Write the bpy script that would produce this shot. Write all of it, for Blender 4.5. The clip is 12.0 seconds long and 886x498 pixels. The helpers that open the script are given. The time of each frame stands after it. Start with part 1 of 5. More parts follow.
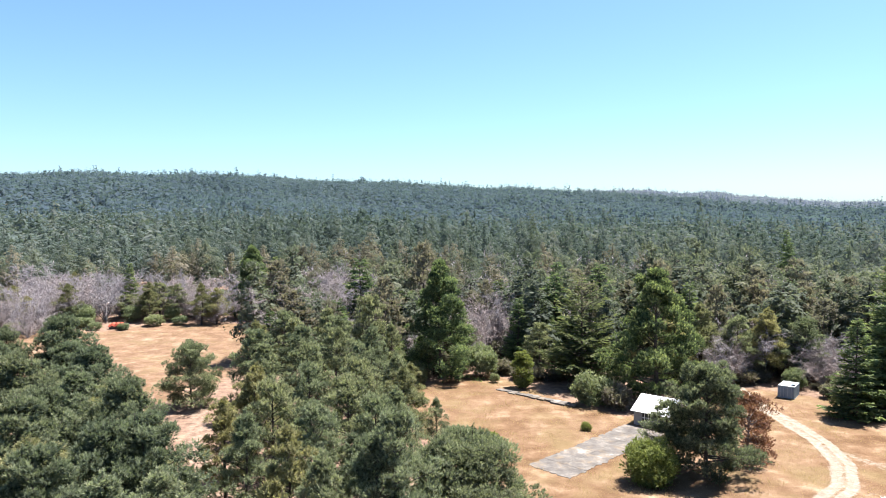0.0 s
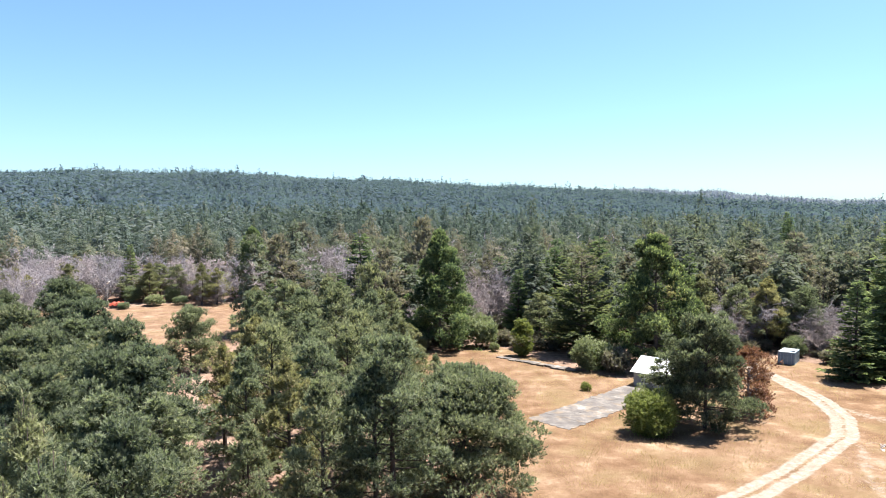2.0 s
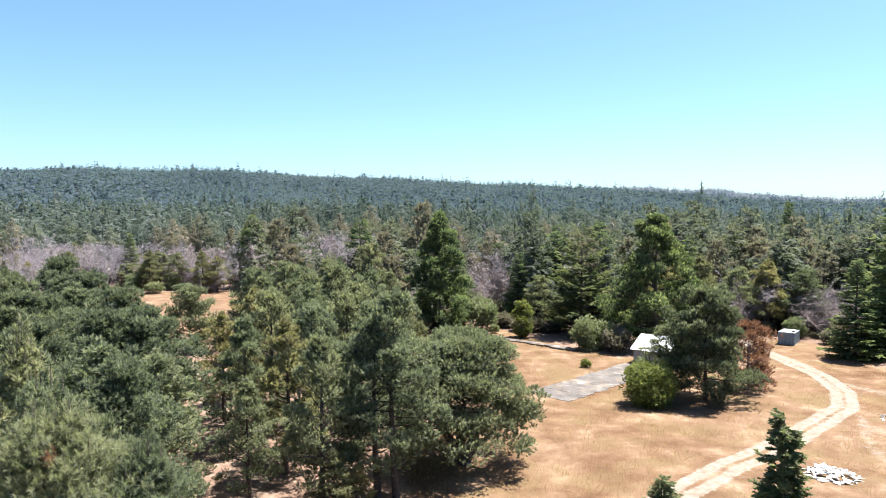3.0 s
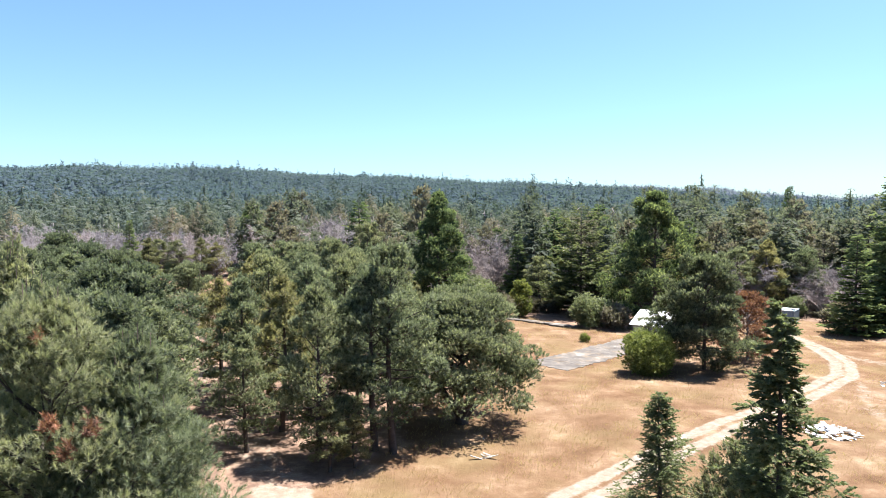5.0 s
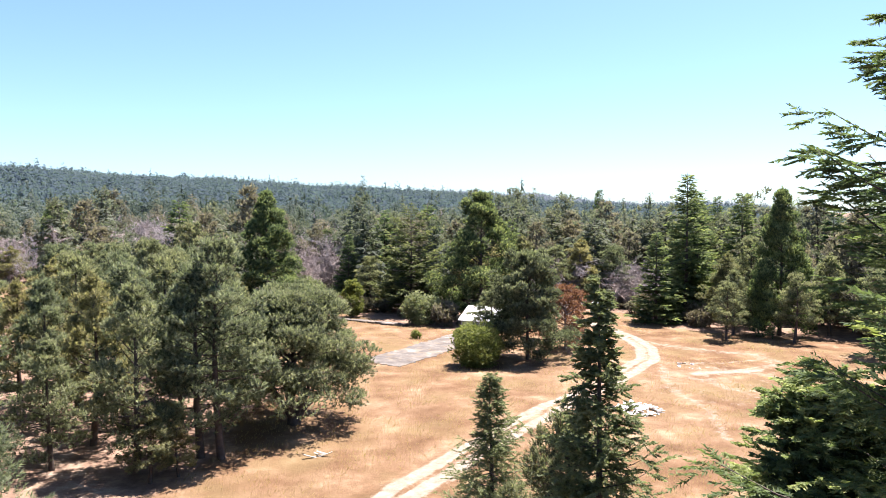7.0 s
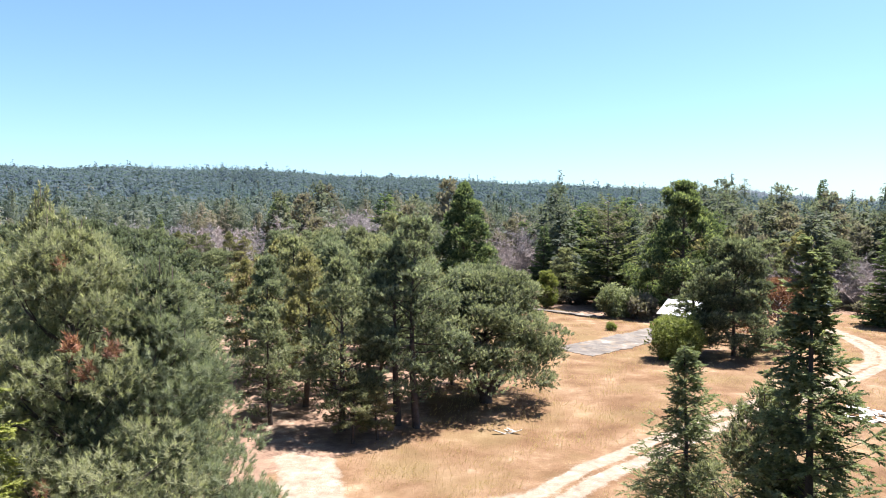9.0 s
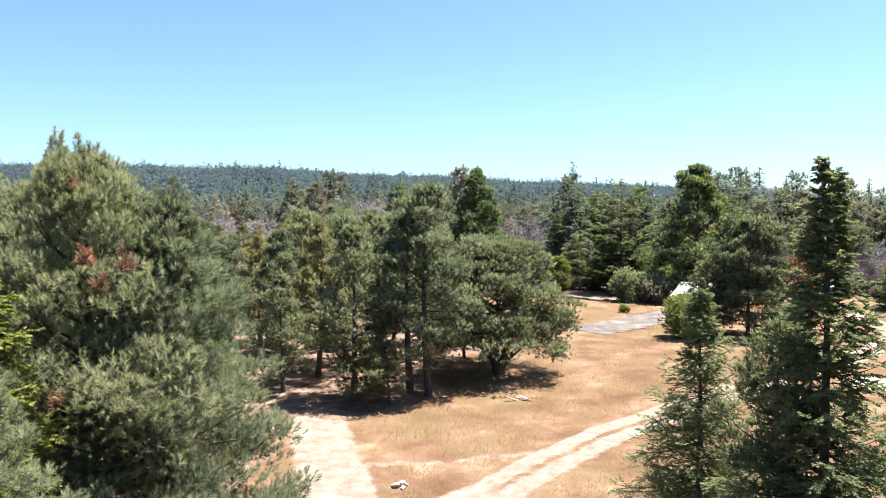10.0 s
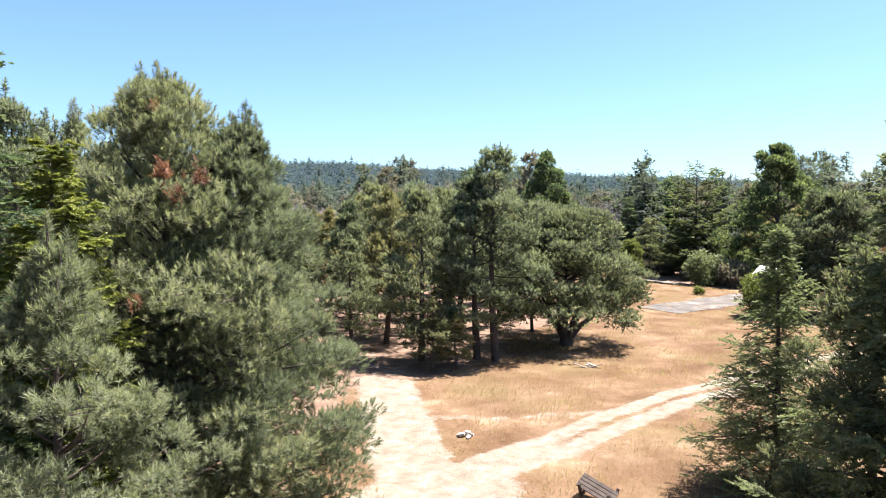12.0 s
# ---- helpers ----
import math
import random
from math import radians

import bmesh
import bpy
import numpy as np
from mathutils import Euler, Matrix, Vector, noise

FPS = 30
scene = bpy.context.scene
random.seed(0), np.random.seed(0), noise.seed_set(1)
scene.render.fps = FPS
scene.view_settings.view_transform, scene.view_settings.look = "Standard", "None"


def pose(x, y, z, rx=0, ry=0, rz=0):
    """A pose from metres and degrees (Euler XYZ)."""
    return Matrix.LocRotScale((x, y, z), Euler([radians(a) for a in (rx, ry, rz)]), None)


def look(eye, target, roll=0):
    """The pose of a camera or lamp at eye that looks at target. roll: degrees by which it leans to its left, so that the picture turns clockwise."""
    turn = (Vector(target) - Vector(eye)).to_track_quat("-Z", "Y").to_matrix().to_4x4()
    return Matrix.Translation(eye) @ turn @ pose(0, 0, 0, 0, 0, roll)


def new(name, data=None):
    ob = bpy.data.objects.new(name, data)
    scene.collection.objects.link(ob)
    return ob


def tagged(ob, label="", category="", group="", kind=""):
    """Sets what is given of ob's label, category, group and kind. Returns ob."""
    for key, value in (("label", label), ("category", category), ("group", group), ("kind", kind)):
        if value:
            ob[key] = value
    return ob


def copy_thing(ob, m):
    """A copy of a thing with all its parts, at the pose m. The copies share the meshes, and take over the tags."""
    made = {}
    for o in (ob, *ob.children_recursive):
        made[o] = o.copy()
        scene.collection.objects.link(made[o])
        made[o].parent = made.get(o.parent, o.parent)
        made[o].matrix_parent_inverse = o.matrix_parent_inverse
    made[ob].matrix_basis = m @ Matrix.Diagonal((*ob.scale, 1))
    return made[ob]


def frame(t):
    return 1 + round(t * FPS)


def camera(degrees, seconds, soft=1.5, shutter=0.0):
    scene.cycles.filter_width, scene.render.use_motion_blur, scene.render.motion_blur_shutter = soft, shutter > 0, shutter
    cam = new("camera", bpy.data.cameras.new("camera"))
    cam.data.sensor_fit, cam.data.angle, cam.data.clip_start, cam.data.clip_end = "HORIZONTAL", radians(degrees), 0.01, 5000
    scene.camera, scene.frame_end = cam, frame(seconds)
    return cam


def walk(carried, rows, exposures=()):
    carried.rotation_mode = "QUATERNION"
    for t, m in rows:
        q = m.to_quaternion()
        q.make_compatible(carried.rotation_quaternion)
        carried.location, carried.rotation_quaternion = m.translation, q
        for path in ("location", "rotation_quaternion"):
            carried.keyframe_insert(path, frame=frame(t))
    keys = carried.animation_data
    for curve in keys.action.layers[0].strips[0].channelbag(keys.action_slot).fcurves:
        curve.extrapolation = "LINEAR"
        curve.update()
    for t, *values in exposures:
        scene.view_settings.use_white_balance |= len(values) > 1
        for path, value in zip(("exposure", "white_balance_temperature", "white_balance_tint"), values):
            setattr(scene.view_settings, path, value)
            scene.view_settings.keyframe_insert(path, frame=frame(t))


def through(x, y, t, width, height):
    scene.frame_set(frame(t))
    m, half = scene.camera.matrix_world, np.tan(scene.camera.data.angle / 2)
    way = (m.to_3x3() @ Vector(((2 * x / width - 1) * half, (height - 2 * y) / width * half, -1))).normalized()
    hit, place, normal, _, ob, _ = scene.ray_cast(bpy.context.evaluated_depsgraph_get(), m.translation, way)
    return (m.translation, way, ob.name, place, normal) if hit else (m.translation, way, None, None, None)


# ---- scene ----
cam = camera(63.5, 12.0, 0.9)
METRES, EYE, TILT, LEAN, TURN = 19.84, 29.3, -3.0, 0.0, 0.0
ROWS = [
    (0.0, 0, 0, 0, 0, 0, -0),
    (0.5, 0.0012, -0.0012, -0.0451, 0, 0.03, 0.04),
    (1.0, 0.0067, -0.0014, -0.1198, 0.02, 0.03, 0.05),
    (1.5, 0.0091, -0.0005, -0.197, 0.05, 0.06, 0.04),
    (2.0, 0.009, -0.0001, -0.2747, 0.07, 0.07, 0.05),
    (2.5, 0.0097, 0.0019, -0.3519, 0.09, 0.08, 0.04),
    (3.0, 0.0128, 0.0031, -0.4303, 0.1, 0.05, 0.01),
    (5.0, 0.0244, 0.0153, -0.6033, 0.13, 0.04, 0),
    (5.1, 0.0273, 0.016, -0.6096, 0.21, 0.05, -0.01),
    (5.2, 0.0302, 0.0167, -0.6159, 0.21, 0.05, -0.01),
    (5.3, 0.033, 0.0175, -0.6222, 0.04, 0.06, 0.01),
    (5.4, 0.0359, 0.0182, -0.6285, -1.09, 0.06, 0.08),
    (5.5, 0.0388, 0.0189, -0.6348, -3.32, 0.07, 0.23),
    (5.6, 0.0392, 0.0201, -0.6357, -6.16, 0.07, 0.37),
    (5.7, 0.0396, 0.0214, -0.6365, -9.27, 0.07, 0.53),
    (5.8, 0.04, 0.0226, -0.6374, -12.6, 0.07, 0.7),
    (5.9, 0.0404, 0.0239, -0.6382, -15.41, 0.07, 0.85),
    (6.0, 0.0408, 0.0251, -0.6391, -17.84, 0.07, 0.97),
    (6.1, 0.0393, 0.0246, -0.6388, -19.8, 0.07, 1.08),
    (6.2, 0.0378, 0.024, -0.6386, -21.55, 0.07, 1.17),
    (6.3, 0.0362, 0.0235, -0.6383, -22.76, 0.06, 1.24),
    (6.4, 0.0347, 0.0229, -0.6381, -22.94, 0.06, 1.25),
    (6.5, 0.0332, 0.0224, -0.6378, -22.94, 0.06, 1.25),
    (6.6, 0.0298, 0.0229, -0.6379, -22.95, 0.11, 1.25),
    (6.7, 0.0264, 0.0234, -0.638, -22.42, 0.15, 1.21),
    (6.8, 0.0229, 0.0238, -0.6382, -20.59, 0.2, 1.09),
    (6.9, 0.0195, 0.0243, -0.6383, -17.35, 0.24, 0.86),
    (7.0, 0.0161, 0.0248, -0.6384, -13.42, 0.29, 0.59),
    (7.1, 0.0197, 0.0253, -0.6387, -8.4, 0.29, 0.32),
    (7.2, 0.0233, 0.0257, -0.6391, -3.8, 0.29, 0.08),
    (7.3, 0.0268, 0.0262, -0.6394, -1.44, 0.29, -0.05),
    (7.4, 0.0304, 0.0266, -0.6398, -0.59, 0.29, -0.1),
    (7.5, 0.034, 0.0271, -0.6401, -0.13, 0.29, -0.12),
    (7.6, 0.034, 0.0271, -0.6402, 0, 0.29, -0.13),
    (7.7, 0.034, 0.0272, -0.6406, 0.06, 0.29, -0.14),
    (9.3, 0.032, 0.0285, -0.74, 2.64, 0.23, -0.32),
    (9.5, 0.0319, 0.0288, -0.7648, 2.81, 0.22, -0.33),
    (10.0, 0.0326, 0.0311, -0.8214, 3.21, 0.16, -0.29),
    (10.5, 0.0344, 0.0331, -0.8509, 3.32, 0.1, -0.28),
    (11.0, 0.036, 0.0327, -0.8776, 3.38, 0.08, -0.26),
    (11.4, 0.0366, 0.0365, -0.9154, 3.6, 0.02, -0.26),
    (11.5, 0.0367, 0.0374, -0.9248, 3.91, 0, -0.26),
    (11.6, 0.0372, 0.0372, -0.9263, 6.16, -0.04, -0.44),
    (11.7, 0.0378, 0.0371, -0.9278, 8.3, -0.08, -0.61),
    (11.8, 0.0383, 0.0369, -0.9293, 8.72, -0.11, -0.65),
    (11.9, 0.0389, 0.0368, -0.9308, 8.85, -0.15, -0.66),
    (12.0, 0.0394, 0.0366, -0.9323, 8.76, -0.19, -0.65),
]
walk(cam, [(t, pose(0, 0, EYE, TILT, LEAN, TURN) @ pose(METRES * x, METRES * y, METRES * z, 90 + pitch, roll, yaw)) for t, x, y, z, yaw, pitch, roll in ROWS],
     exposures=[(0.0, 1.95, 6500, 10), (5.0, 1.95, 6500, 10), (6.5, 2.0, 6700, 14), (7.0, 2.1, 6750, 17), (7.5, 1.98, 6600, 12), (12.0, 2.03, 6600, 12)])

# ---------------------------------------------------------------- sky, sun
SUN_AZ, SUN_EL = radians(58.0), radians(67.0)      # azimuth clockwise from +y
SUN_DIR = Vector((math.sin(SUN_AZ) * math.cos(SUN_EL), math.cos(SUN_AZ) * math.cos(SUN_EL), math.sin(SUN_EL)))
world = bpy.data.worlds.new("sky")
scene.world = world
world.use_nodes = True
wn, wl = world.node_tree.nodes, world.node_tree.links
sky = wn.new("ShaderNodeTexSky")
sky.sky_type = "NISHITA"
sky.sun_disc = False
sky.sun_elevation, sky.sun_rotation = SUN_EL, SUN_AZ
sky.altitude, sky.air_density, sky.dust_density, sky.ozone_density = 900.0, 1.0, 1.6, 3.2
wn["Background"].inputs["Strength"].default_value = 0.062
cool = wn.new("ShaderNodeMix")
cool.data_type, cool.blend_type = "RGBA", "MULTIPLY"
cool.inputs[0].default_value, cool.inputs[7].default_value = 1.0, (0.73, 0.885, 1.01, 1)
wl.new(sky.outputs[0], cool.inputs[6])
wl.new(cool.outputs[2], wn["Background"].inputs["Color"])
sun_data = bpy.data.lights.new("sun", "SUN")
sun_data.energy, sun_data.angle, sun_data.color = 5.0, radians(0.53), (1.0, 0.97, 0.93)
sun = new("sun", sun_data)
sun.matrix_world = look(SUN_DIR * 200, (0, 0, 0))

# ---------------------------------------------------------------- materials


class Nodes:
    """A small builder for node materials."""

    def __init__(self, name):
        self.mat = bpy.data.materials.new(name)
        self.mat.use_nodes = True
        self.t = self.mat.node_tree
        self.bsdf = self.t.nodes["Principled BSDF"]
        self.out = self.t.nodes["Material Output"]

    def node(self, kind, **sets):
        n = self.t.nodes.new(kind)
        for k, v in sets.items():
            n.inputs[k].default_value = v
        return n

    def link(self, a, b):
        self.t.links.new(a, b)

    def place(self):
        return self.node("ShaderNodeTexCoord").outputs["Object"]

    def world_place(self):
        return self.node("ShaderNodeNewGeometry").outputs["Position"]

    def noise(self, scale, vec, detail=4.0, rough=0.55):
        n = self.node("ShaderNodeTexNoise", Scale=scale, Detail=detail, Roughness=rough)
        self.link(vec, n.inputs["Vector"])
        return n.outputs["Fac"]

    def ramp(self, fac, stops):
        r = self.t.nodes.new("ShaderNodeValToRGB")
        el = r.color_ramp.elements
        el[0].position, el[0].color = stops[0][0], (*stops[0][1], 1)
        el[1].position, el[1].color = stops[-1][0], (*stops[-1][1], 1)
        for p, c in stops[1:-1]:
            e = el.new(p)
            e.color = (*c, 1)
        self.link(fac, r.inputs[0])
        return r.outputs[0]

    def mix(self, fac, a, b, mode="MIX"):
        m = self.t.nodes.new("ShaderNodeMix")
        m.data_type, m.blend_type = "RGBA", mode
        for sock, val in ((m.inputs[0], fac), (m.inputs[6], a), (m.inputs[7], b)):
            if hasattr(val, "links"):
                self.link(val, sock)
            elif isinstance(val, (int, float)):
                sock.default_value = val
            else:
                sock.default_value = (*val, 1)
        return m.outputs[2]

    def math(self, op, a, b=0.5, c=None):
        m = self.t.nodes.new("ShaderNodeMath")
        m.operation = op
        for i, val in enumerate((a, b) if c is None else (a, b, c)):
            if hasattr(val, "links"):
                self.link(val, m.inputs[i])
            else:
                m.inputs[i].default_value = val
        return m.outputs[0]

    def attr(self, name):
        n = self.t.nodes.new("ShaderNodeAttribute")
        n.attribute_name = name
        return n.outputs["Fac"]

    def bump(self, h, strength, dist):
        b = self.node("ShaderNodeBump", Strength=strength, Distance=dist)
        self.link(h, b.inputs["Height"])
        self.link(b.outputs[0], self.bsdf.inputs["Normal"])

    def done(self, colour, rough=0.8, metal=0.0, spec=0.3):
        if hasattr(colour, "links"):
            self.link(colour, self.bsdf.inputs["Base Color"])
        else:
            self.bsdf.inputs["Base Color"].default_value = (*colour, 1)
        if hasattr(rough, "links"):
            self.link(rough, self.bsdf.inputs["Roughness"])
        else:
            self.bsdf.inputs["Roughness"].default_value = rough
        self.bsdf.inputs["Metallic"].default_value = metal
        self.bsdf.inputs["Specular IOR Level"].default_value = spec
        return self.mat


def foliage(name, dark, mid, light, through=0.25, vary=0.5, gloss=0.6, spec=0.25, grain=1.0):
    """Leaf colour by clump, by tree and by blade, with light coming through the leaf."""
    n = Nodes(name)
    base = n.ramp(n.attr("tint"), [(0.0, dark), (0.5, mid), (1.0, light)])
    own = n.node("ShaderNodeObjectInfo").outputs["Random"]
    tree = n.ramp(own, [(0.0, (0.55, 0.62, 0.64)), (0.3, (0.95, 0.97, 0.97)), (0.65, (1.15, 1.08, 0.98)), (1.0, (1.5, 1.3, 1.1))])
    c = n.mix(vary, base, tree, "MULTIPLY")
    isl = n.node("ShaderNodeNewGeometry").outputs["Random Per Island"]
    c = n.mix(grain, c, n.ramp(isl, [(0.0, (0.72, 0.74, 0.72)), (1.0, (1.25, 1.22, 1.15))]), "MULTIPLY")
    n.done(c, gloss, 0.0, spec)
    tr = n.node("ShaderNodeBsdfTranslucent")
    n.link(n.mix(1.0, c, (1.15, 1.25, 0.80), "MULTIPLY"), tr.inputs["Color"])
    mx = n.t.nodes.new("ShaderNodeMixShader")
    mx.inputs[0].default_value = through
    n.link(n.bsdf.outputs[0], mx.inputs[1])
    n.link(tr.outputs[0], mx.inputs[2])
    n.link(mx.outputs[0], n.out.inputs["Surface"])
    return n.mat


def plain(name, a, b, scale, rough=0.85, metal=0.0, bump=0.0, fine=None):
    """Two colours mottled by noise at two scales."""
    n = Nodes(name)
    v = n.place()
    f = n.math("MULTIPLY_ADD", n.noise(scale * 6, v), 0.4, n.math("MULTIPLY", n.noise(scale, v), 0.6))
    c = n.ramp(f, [(0.33, a), (0.66, b)])
    if bump:
        n.bump(n.noise(fine or scale * 10, v), 0.6, bump)
    return n.done(c, rough, metal)


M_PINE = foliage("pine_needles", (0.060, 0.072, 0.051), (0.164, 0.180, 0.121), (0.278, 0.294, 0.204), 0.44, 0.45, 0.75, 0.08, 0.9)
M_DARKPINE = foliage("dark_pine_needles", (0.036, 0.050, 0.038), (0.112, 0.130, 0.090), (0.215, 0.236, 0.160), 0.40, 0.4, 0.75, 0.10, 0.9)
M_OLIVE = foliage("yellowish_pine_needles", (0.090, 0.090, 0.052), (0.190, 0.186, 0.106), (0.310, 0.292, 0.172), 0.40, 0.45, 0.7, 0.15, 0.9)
M_DULL = foliage("dull_pine_needles", (0.090, 0.085, 0.071), (0.152, 0.140, 0.119), (0.207, 0.188, 0.163), 0.44, 0.4, 0.9, 0.04, 0.25)
M_FIR = foliage("fir_needles", (0.035, 0.058, 0.037), (0.090, 0.124, 0.065), (0.200, 0.240, 0.096), 0.44, 0.4, 0.75, 0.12)
# Lighter copy of fir_needles: sunlit tips are put into its colours.
M_LITFIR = foliage("lit_tip_fir_needles", (0.048, 0.070, 0.042), (0.128, 0.166, 0.086), (0.275, 0.312, 0.148), 0.44, 0.4, 0.75, 0.12)
M_YOUNG = foliage("young_fir_needles", (0.066, 0.086, 0.054), (0.128, 0.156, 0.096), (0.215, 0.240, 0.142), 0.46, 0.4, 0.75, 0.12)
M_PALE = foliage("pale_spruce_needles", (0.110, 0.130, 0.074), (0.178, 0.200, 0.116), (0.265, 0.282, 0.170), 0.5, 0.4, 0.75, 0.10)
M_OLIVEFIR = foliage("olive_cypress_needles", (0.056, 0.070, 0.040), (0.112, 0.128, 0.068), (0.195, 0.208, 0.100), 0.45, 0.4, 0.75, 0.12)
M_WOOD = foliage("grey_pine_needles", (0.068, 0.082, 0.064), (0.130, 0.143, 0.112), (0.190, 0.196, 0.156), 0.44, 0.45, 0.9, 0.04, 0.25)
M_GOLDFIR = foliage("yellow_green_needles", (0.100, 0.118, 0.032), (0.180, 0.198, 0.052), (0.280, 0.290, 0.090), 0.45)
M_LIME = foliage("bright_leaves", (0.078, 0.098, 0.030), (0.140, 0.166, 0.052), (0.225, 0.248, 0.092), 0.42)
M_GREYLEAF = foliage("grey_green_leaves", (0.110, 0.138, 0.082), (0.172, 0.200, 0.120), (0.245, 0.268, 0.178), 0.4)
M_RUST = foliage("dead_red_needles", (0.120, 0.055, 0.040), (0.190, 0.092, 0.065), (0.260, 0.140, 0.095), 0.35)
M_TWIG = foliage("grey_dead_twigs", (0.205, 0.182, 0.200), (0.300, 0.270, 0.292), (0.390, 0.360, 0.380), 0.0, 0.5, 0.9, 0.1, 0.6)
# Distance haze put into the needle colours: bluer and more even farther off.
M_FAR = foliage("hazed_woods_needles", (0.050, 0.068, 0.066), (0.092, 0.114, 0.108), (0.140, 0.150, 0.140), 0.35, 0.5, 1.0, 0.0, 0.3)
M_HILL = foliage("hazed_hill_needles", (0.080, 0.108, 0.138), (0.098, 0.128, 0.158), (0.114, 0.142, 0.168), 0.45, 0.5, 1.0, 0.0, 0.10)
M_RIDGE = foliage("hazed_ridge_needles", (0.150, 0.170, 0.260), (0.160, 0.182, 0.270), (0.172, 0.192, 0.276), 0.5, 0.5, 1.0, 0.0, 0.1)
M_STRAW = foliage("dry_grass_blades", (0.228, 0.148, 0.080), (0.304, 0.210, 0.126), (0.390, 0.294, 0.198), 0.72, 0.0, 0.8, 0.1, 0.5)
M_BARK = plain("bark", (0.040, 0.030, 0.026), (0.100, 0.078, 0.066), 3.0, 0.95, 0, 0.03)
M_DEADWOOD = plain("dead_wood", (0.170, 0.140, 0.130), (0.330, 0.290, 0.270), 3.0, 0.95, 0, 0.02)
M_BOARD = plain("weathered_boards", (0.240, 0.205, 0.175), (0.480, 0.430, 0.380), 1.6, 0.9, 0, 0.01)
M_WHITE = plain("white_sheet", (0.720, 0.700, 0.670), (0.860, 0.850, 0.830), 1.2, 0.6)
M_ROOF = plain("white_painted_metal", (0.740, 0.740, 0.730), (0.860, 0.860, 0.850), 0.5, 0.4)
M_GREYWALL = plain("grey_block_wall", (0.200, 0.195, 0.190), (0.320, 0.310, 0.300), 1.0, 0.9, 0, 0.01)
M_DARK = plain("dark_opening", (0.015, 0.016, 0.018), (0.040, 0.040, 0.045), 2.0, 0.5)
M_BLUE = plain("blue_grey_painted_steel", (0.115, 0.165, 0.215), (0.190, 0.250, 0.305), 0.9, 0.55, 0.1)
M_BLUEROOF = plain("faded_blue_steel_roof", (0.190, 0.280, 0.340), (0.430, 0.500, 0.530), 0.9, 0.55, 0.1)
M_PATCH = plain("pale_blue_sheet", (0.240, 0.400, 0.520), (0.400, 0.560, 0.660), 1.5, 0.6)
M_STEEL = plain("galvanised_steel", (0.300, 0.300, 0.300), (0.520, 0.520, 0.510), 4.0, 0.4, 0.7)
M_RED = plain("red_tarpaulin", (0.290, 0.050, 0.028), (0.420, 0.090, 0.048), 0.8, 0.8)
M_STONE = plain("pale_stone", (0.330, 0.290, 0.260), (0.580, 0.530, 0.480), 2.5, 0.9, 0, 0.02)


def ground_material():
    n = Nodes("ground_cover")
    v = n.world_place()
    big, mid, fine = n.noise(0.045, v, 5), n.noise(0.26, v, 7, 0.66), n.noise(5.0, v, 5, 0.7)
    straw = n.ramp(mid, [(0.29, (0.088, 0.052, 0.030)), (0.44, (0.132, 0.082, 0.049)), (0.56, (0.176, 0.117, 0.075)), (0.70, (0.290, 0.216, 0.153))])
    warm = n.ramp(big, [(0.35, (0.86, 0.78, 0.70)), (0.65, (1.06, 1.04, 1.02))])
    straw = n.mix(1.0, straw, warm, "MULTIPLY")
    straw = n.mix(n.math("MULTIPLY", n.ramp(n.noise(0.16, v, 4), [(0.48, (0, 0, 0)), (0.66, (1, 1, 1))]), 0.55), straw, (0.150, 0.112, 0.055))
    duff = n.ramp(n.noise(0.9, v, 6, 0.65), [(0.3, (0.110, 0.070, 0.052)), (0.55, (0.200, 0.132, 0.096)), (0.75, (0.310, 0.230, 0.160))])
    soil = n.ramp(n.noise(1.3, v, 6, 0.6), [(0.3, (0.165, 0.128, 0.097)), (0.55, (0.238, 0.194, 0.153)), (0.75, (0.325, 0.278, 0.227))])
    wob = n.math("MULTIPLY_ADD", n.math("SUBTRACT", n.noise(1.1, v, 5, 0.7), 0.5), 0.9, n.attr("grass"))
    c = n.mix(n.ramp(wob, [(0.38, (0, 0, 0)), (0.62, (1, 1, 1))]), duff, straw)
    wob = n.math("MULTIPLY_ADD", n.math("SUBTRACT", n.noise(0.9, v, 8, 0.78), 0.5), 1.7, n.attr("soil"))
    c = n.mix(n.ramp(wob, [(0.42, (0, 0, 0)), (0.70, (1, 1, 1))]), c, soil)
    c = n.mix(0.45, c, n.ramp(fine, [(0.3, (0.70, 0.68, 0.66)), (0.7, (1.25, 1.22, 1.2))]), "MULTIPLY")
    n.bump(n.math("ADD", n.noise(9.0, v, 5, 0.7), n.math("MULTIPLY", mid, 0.7)), 0.7, 0.12)
    return n.done(c, 0.95, 0, 0.1)


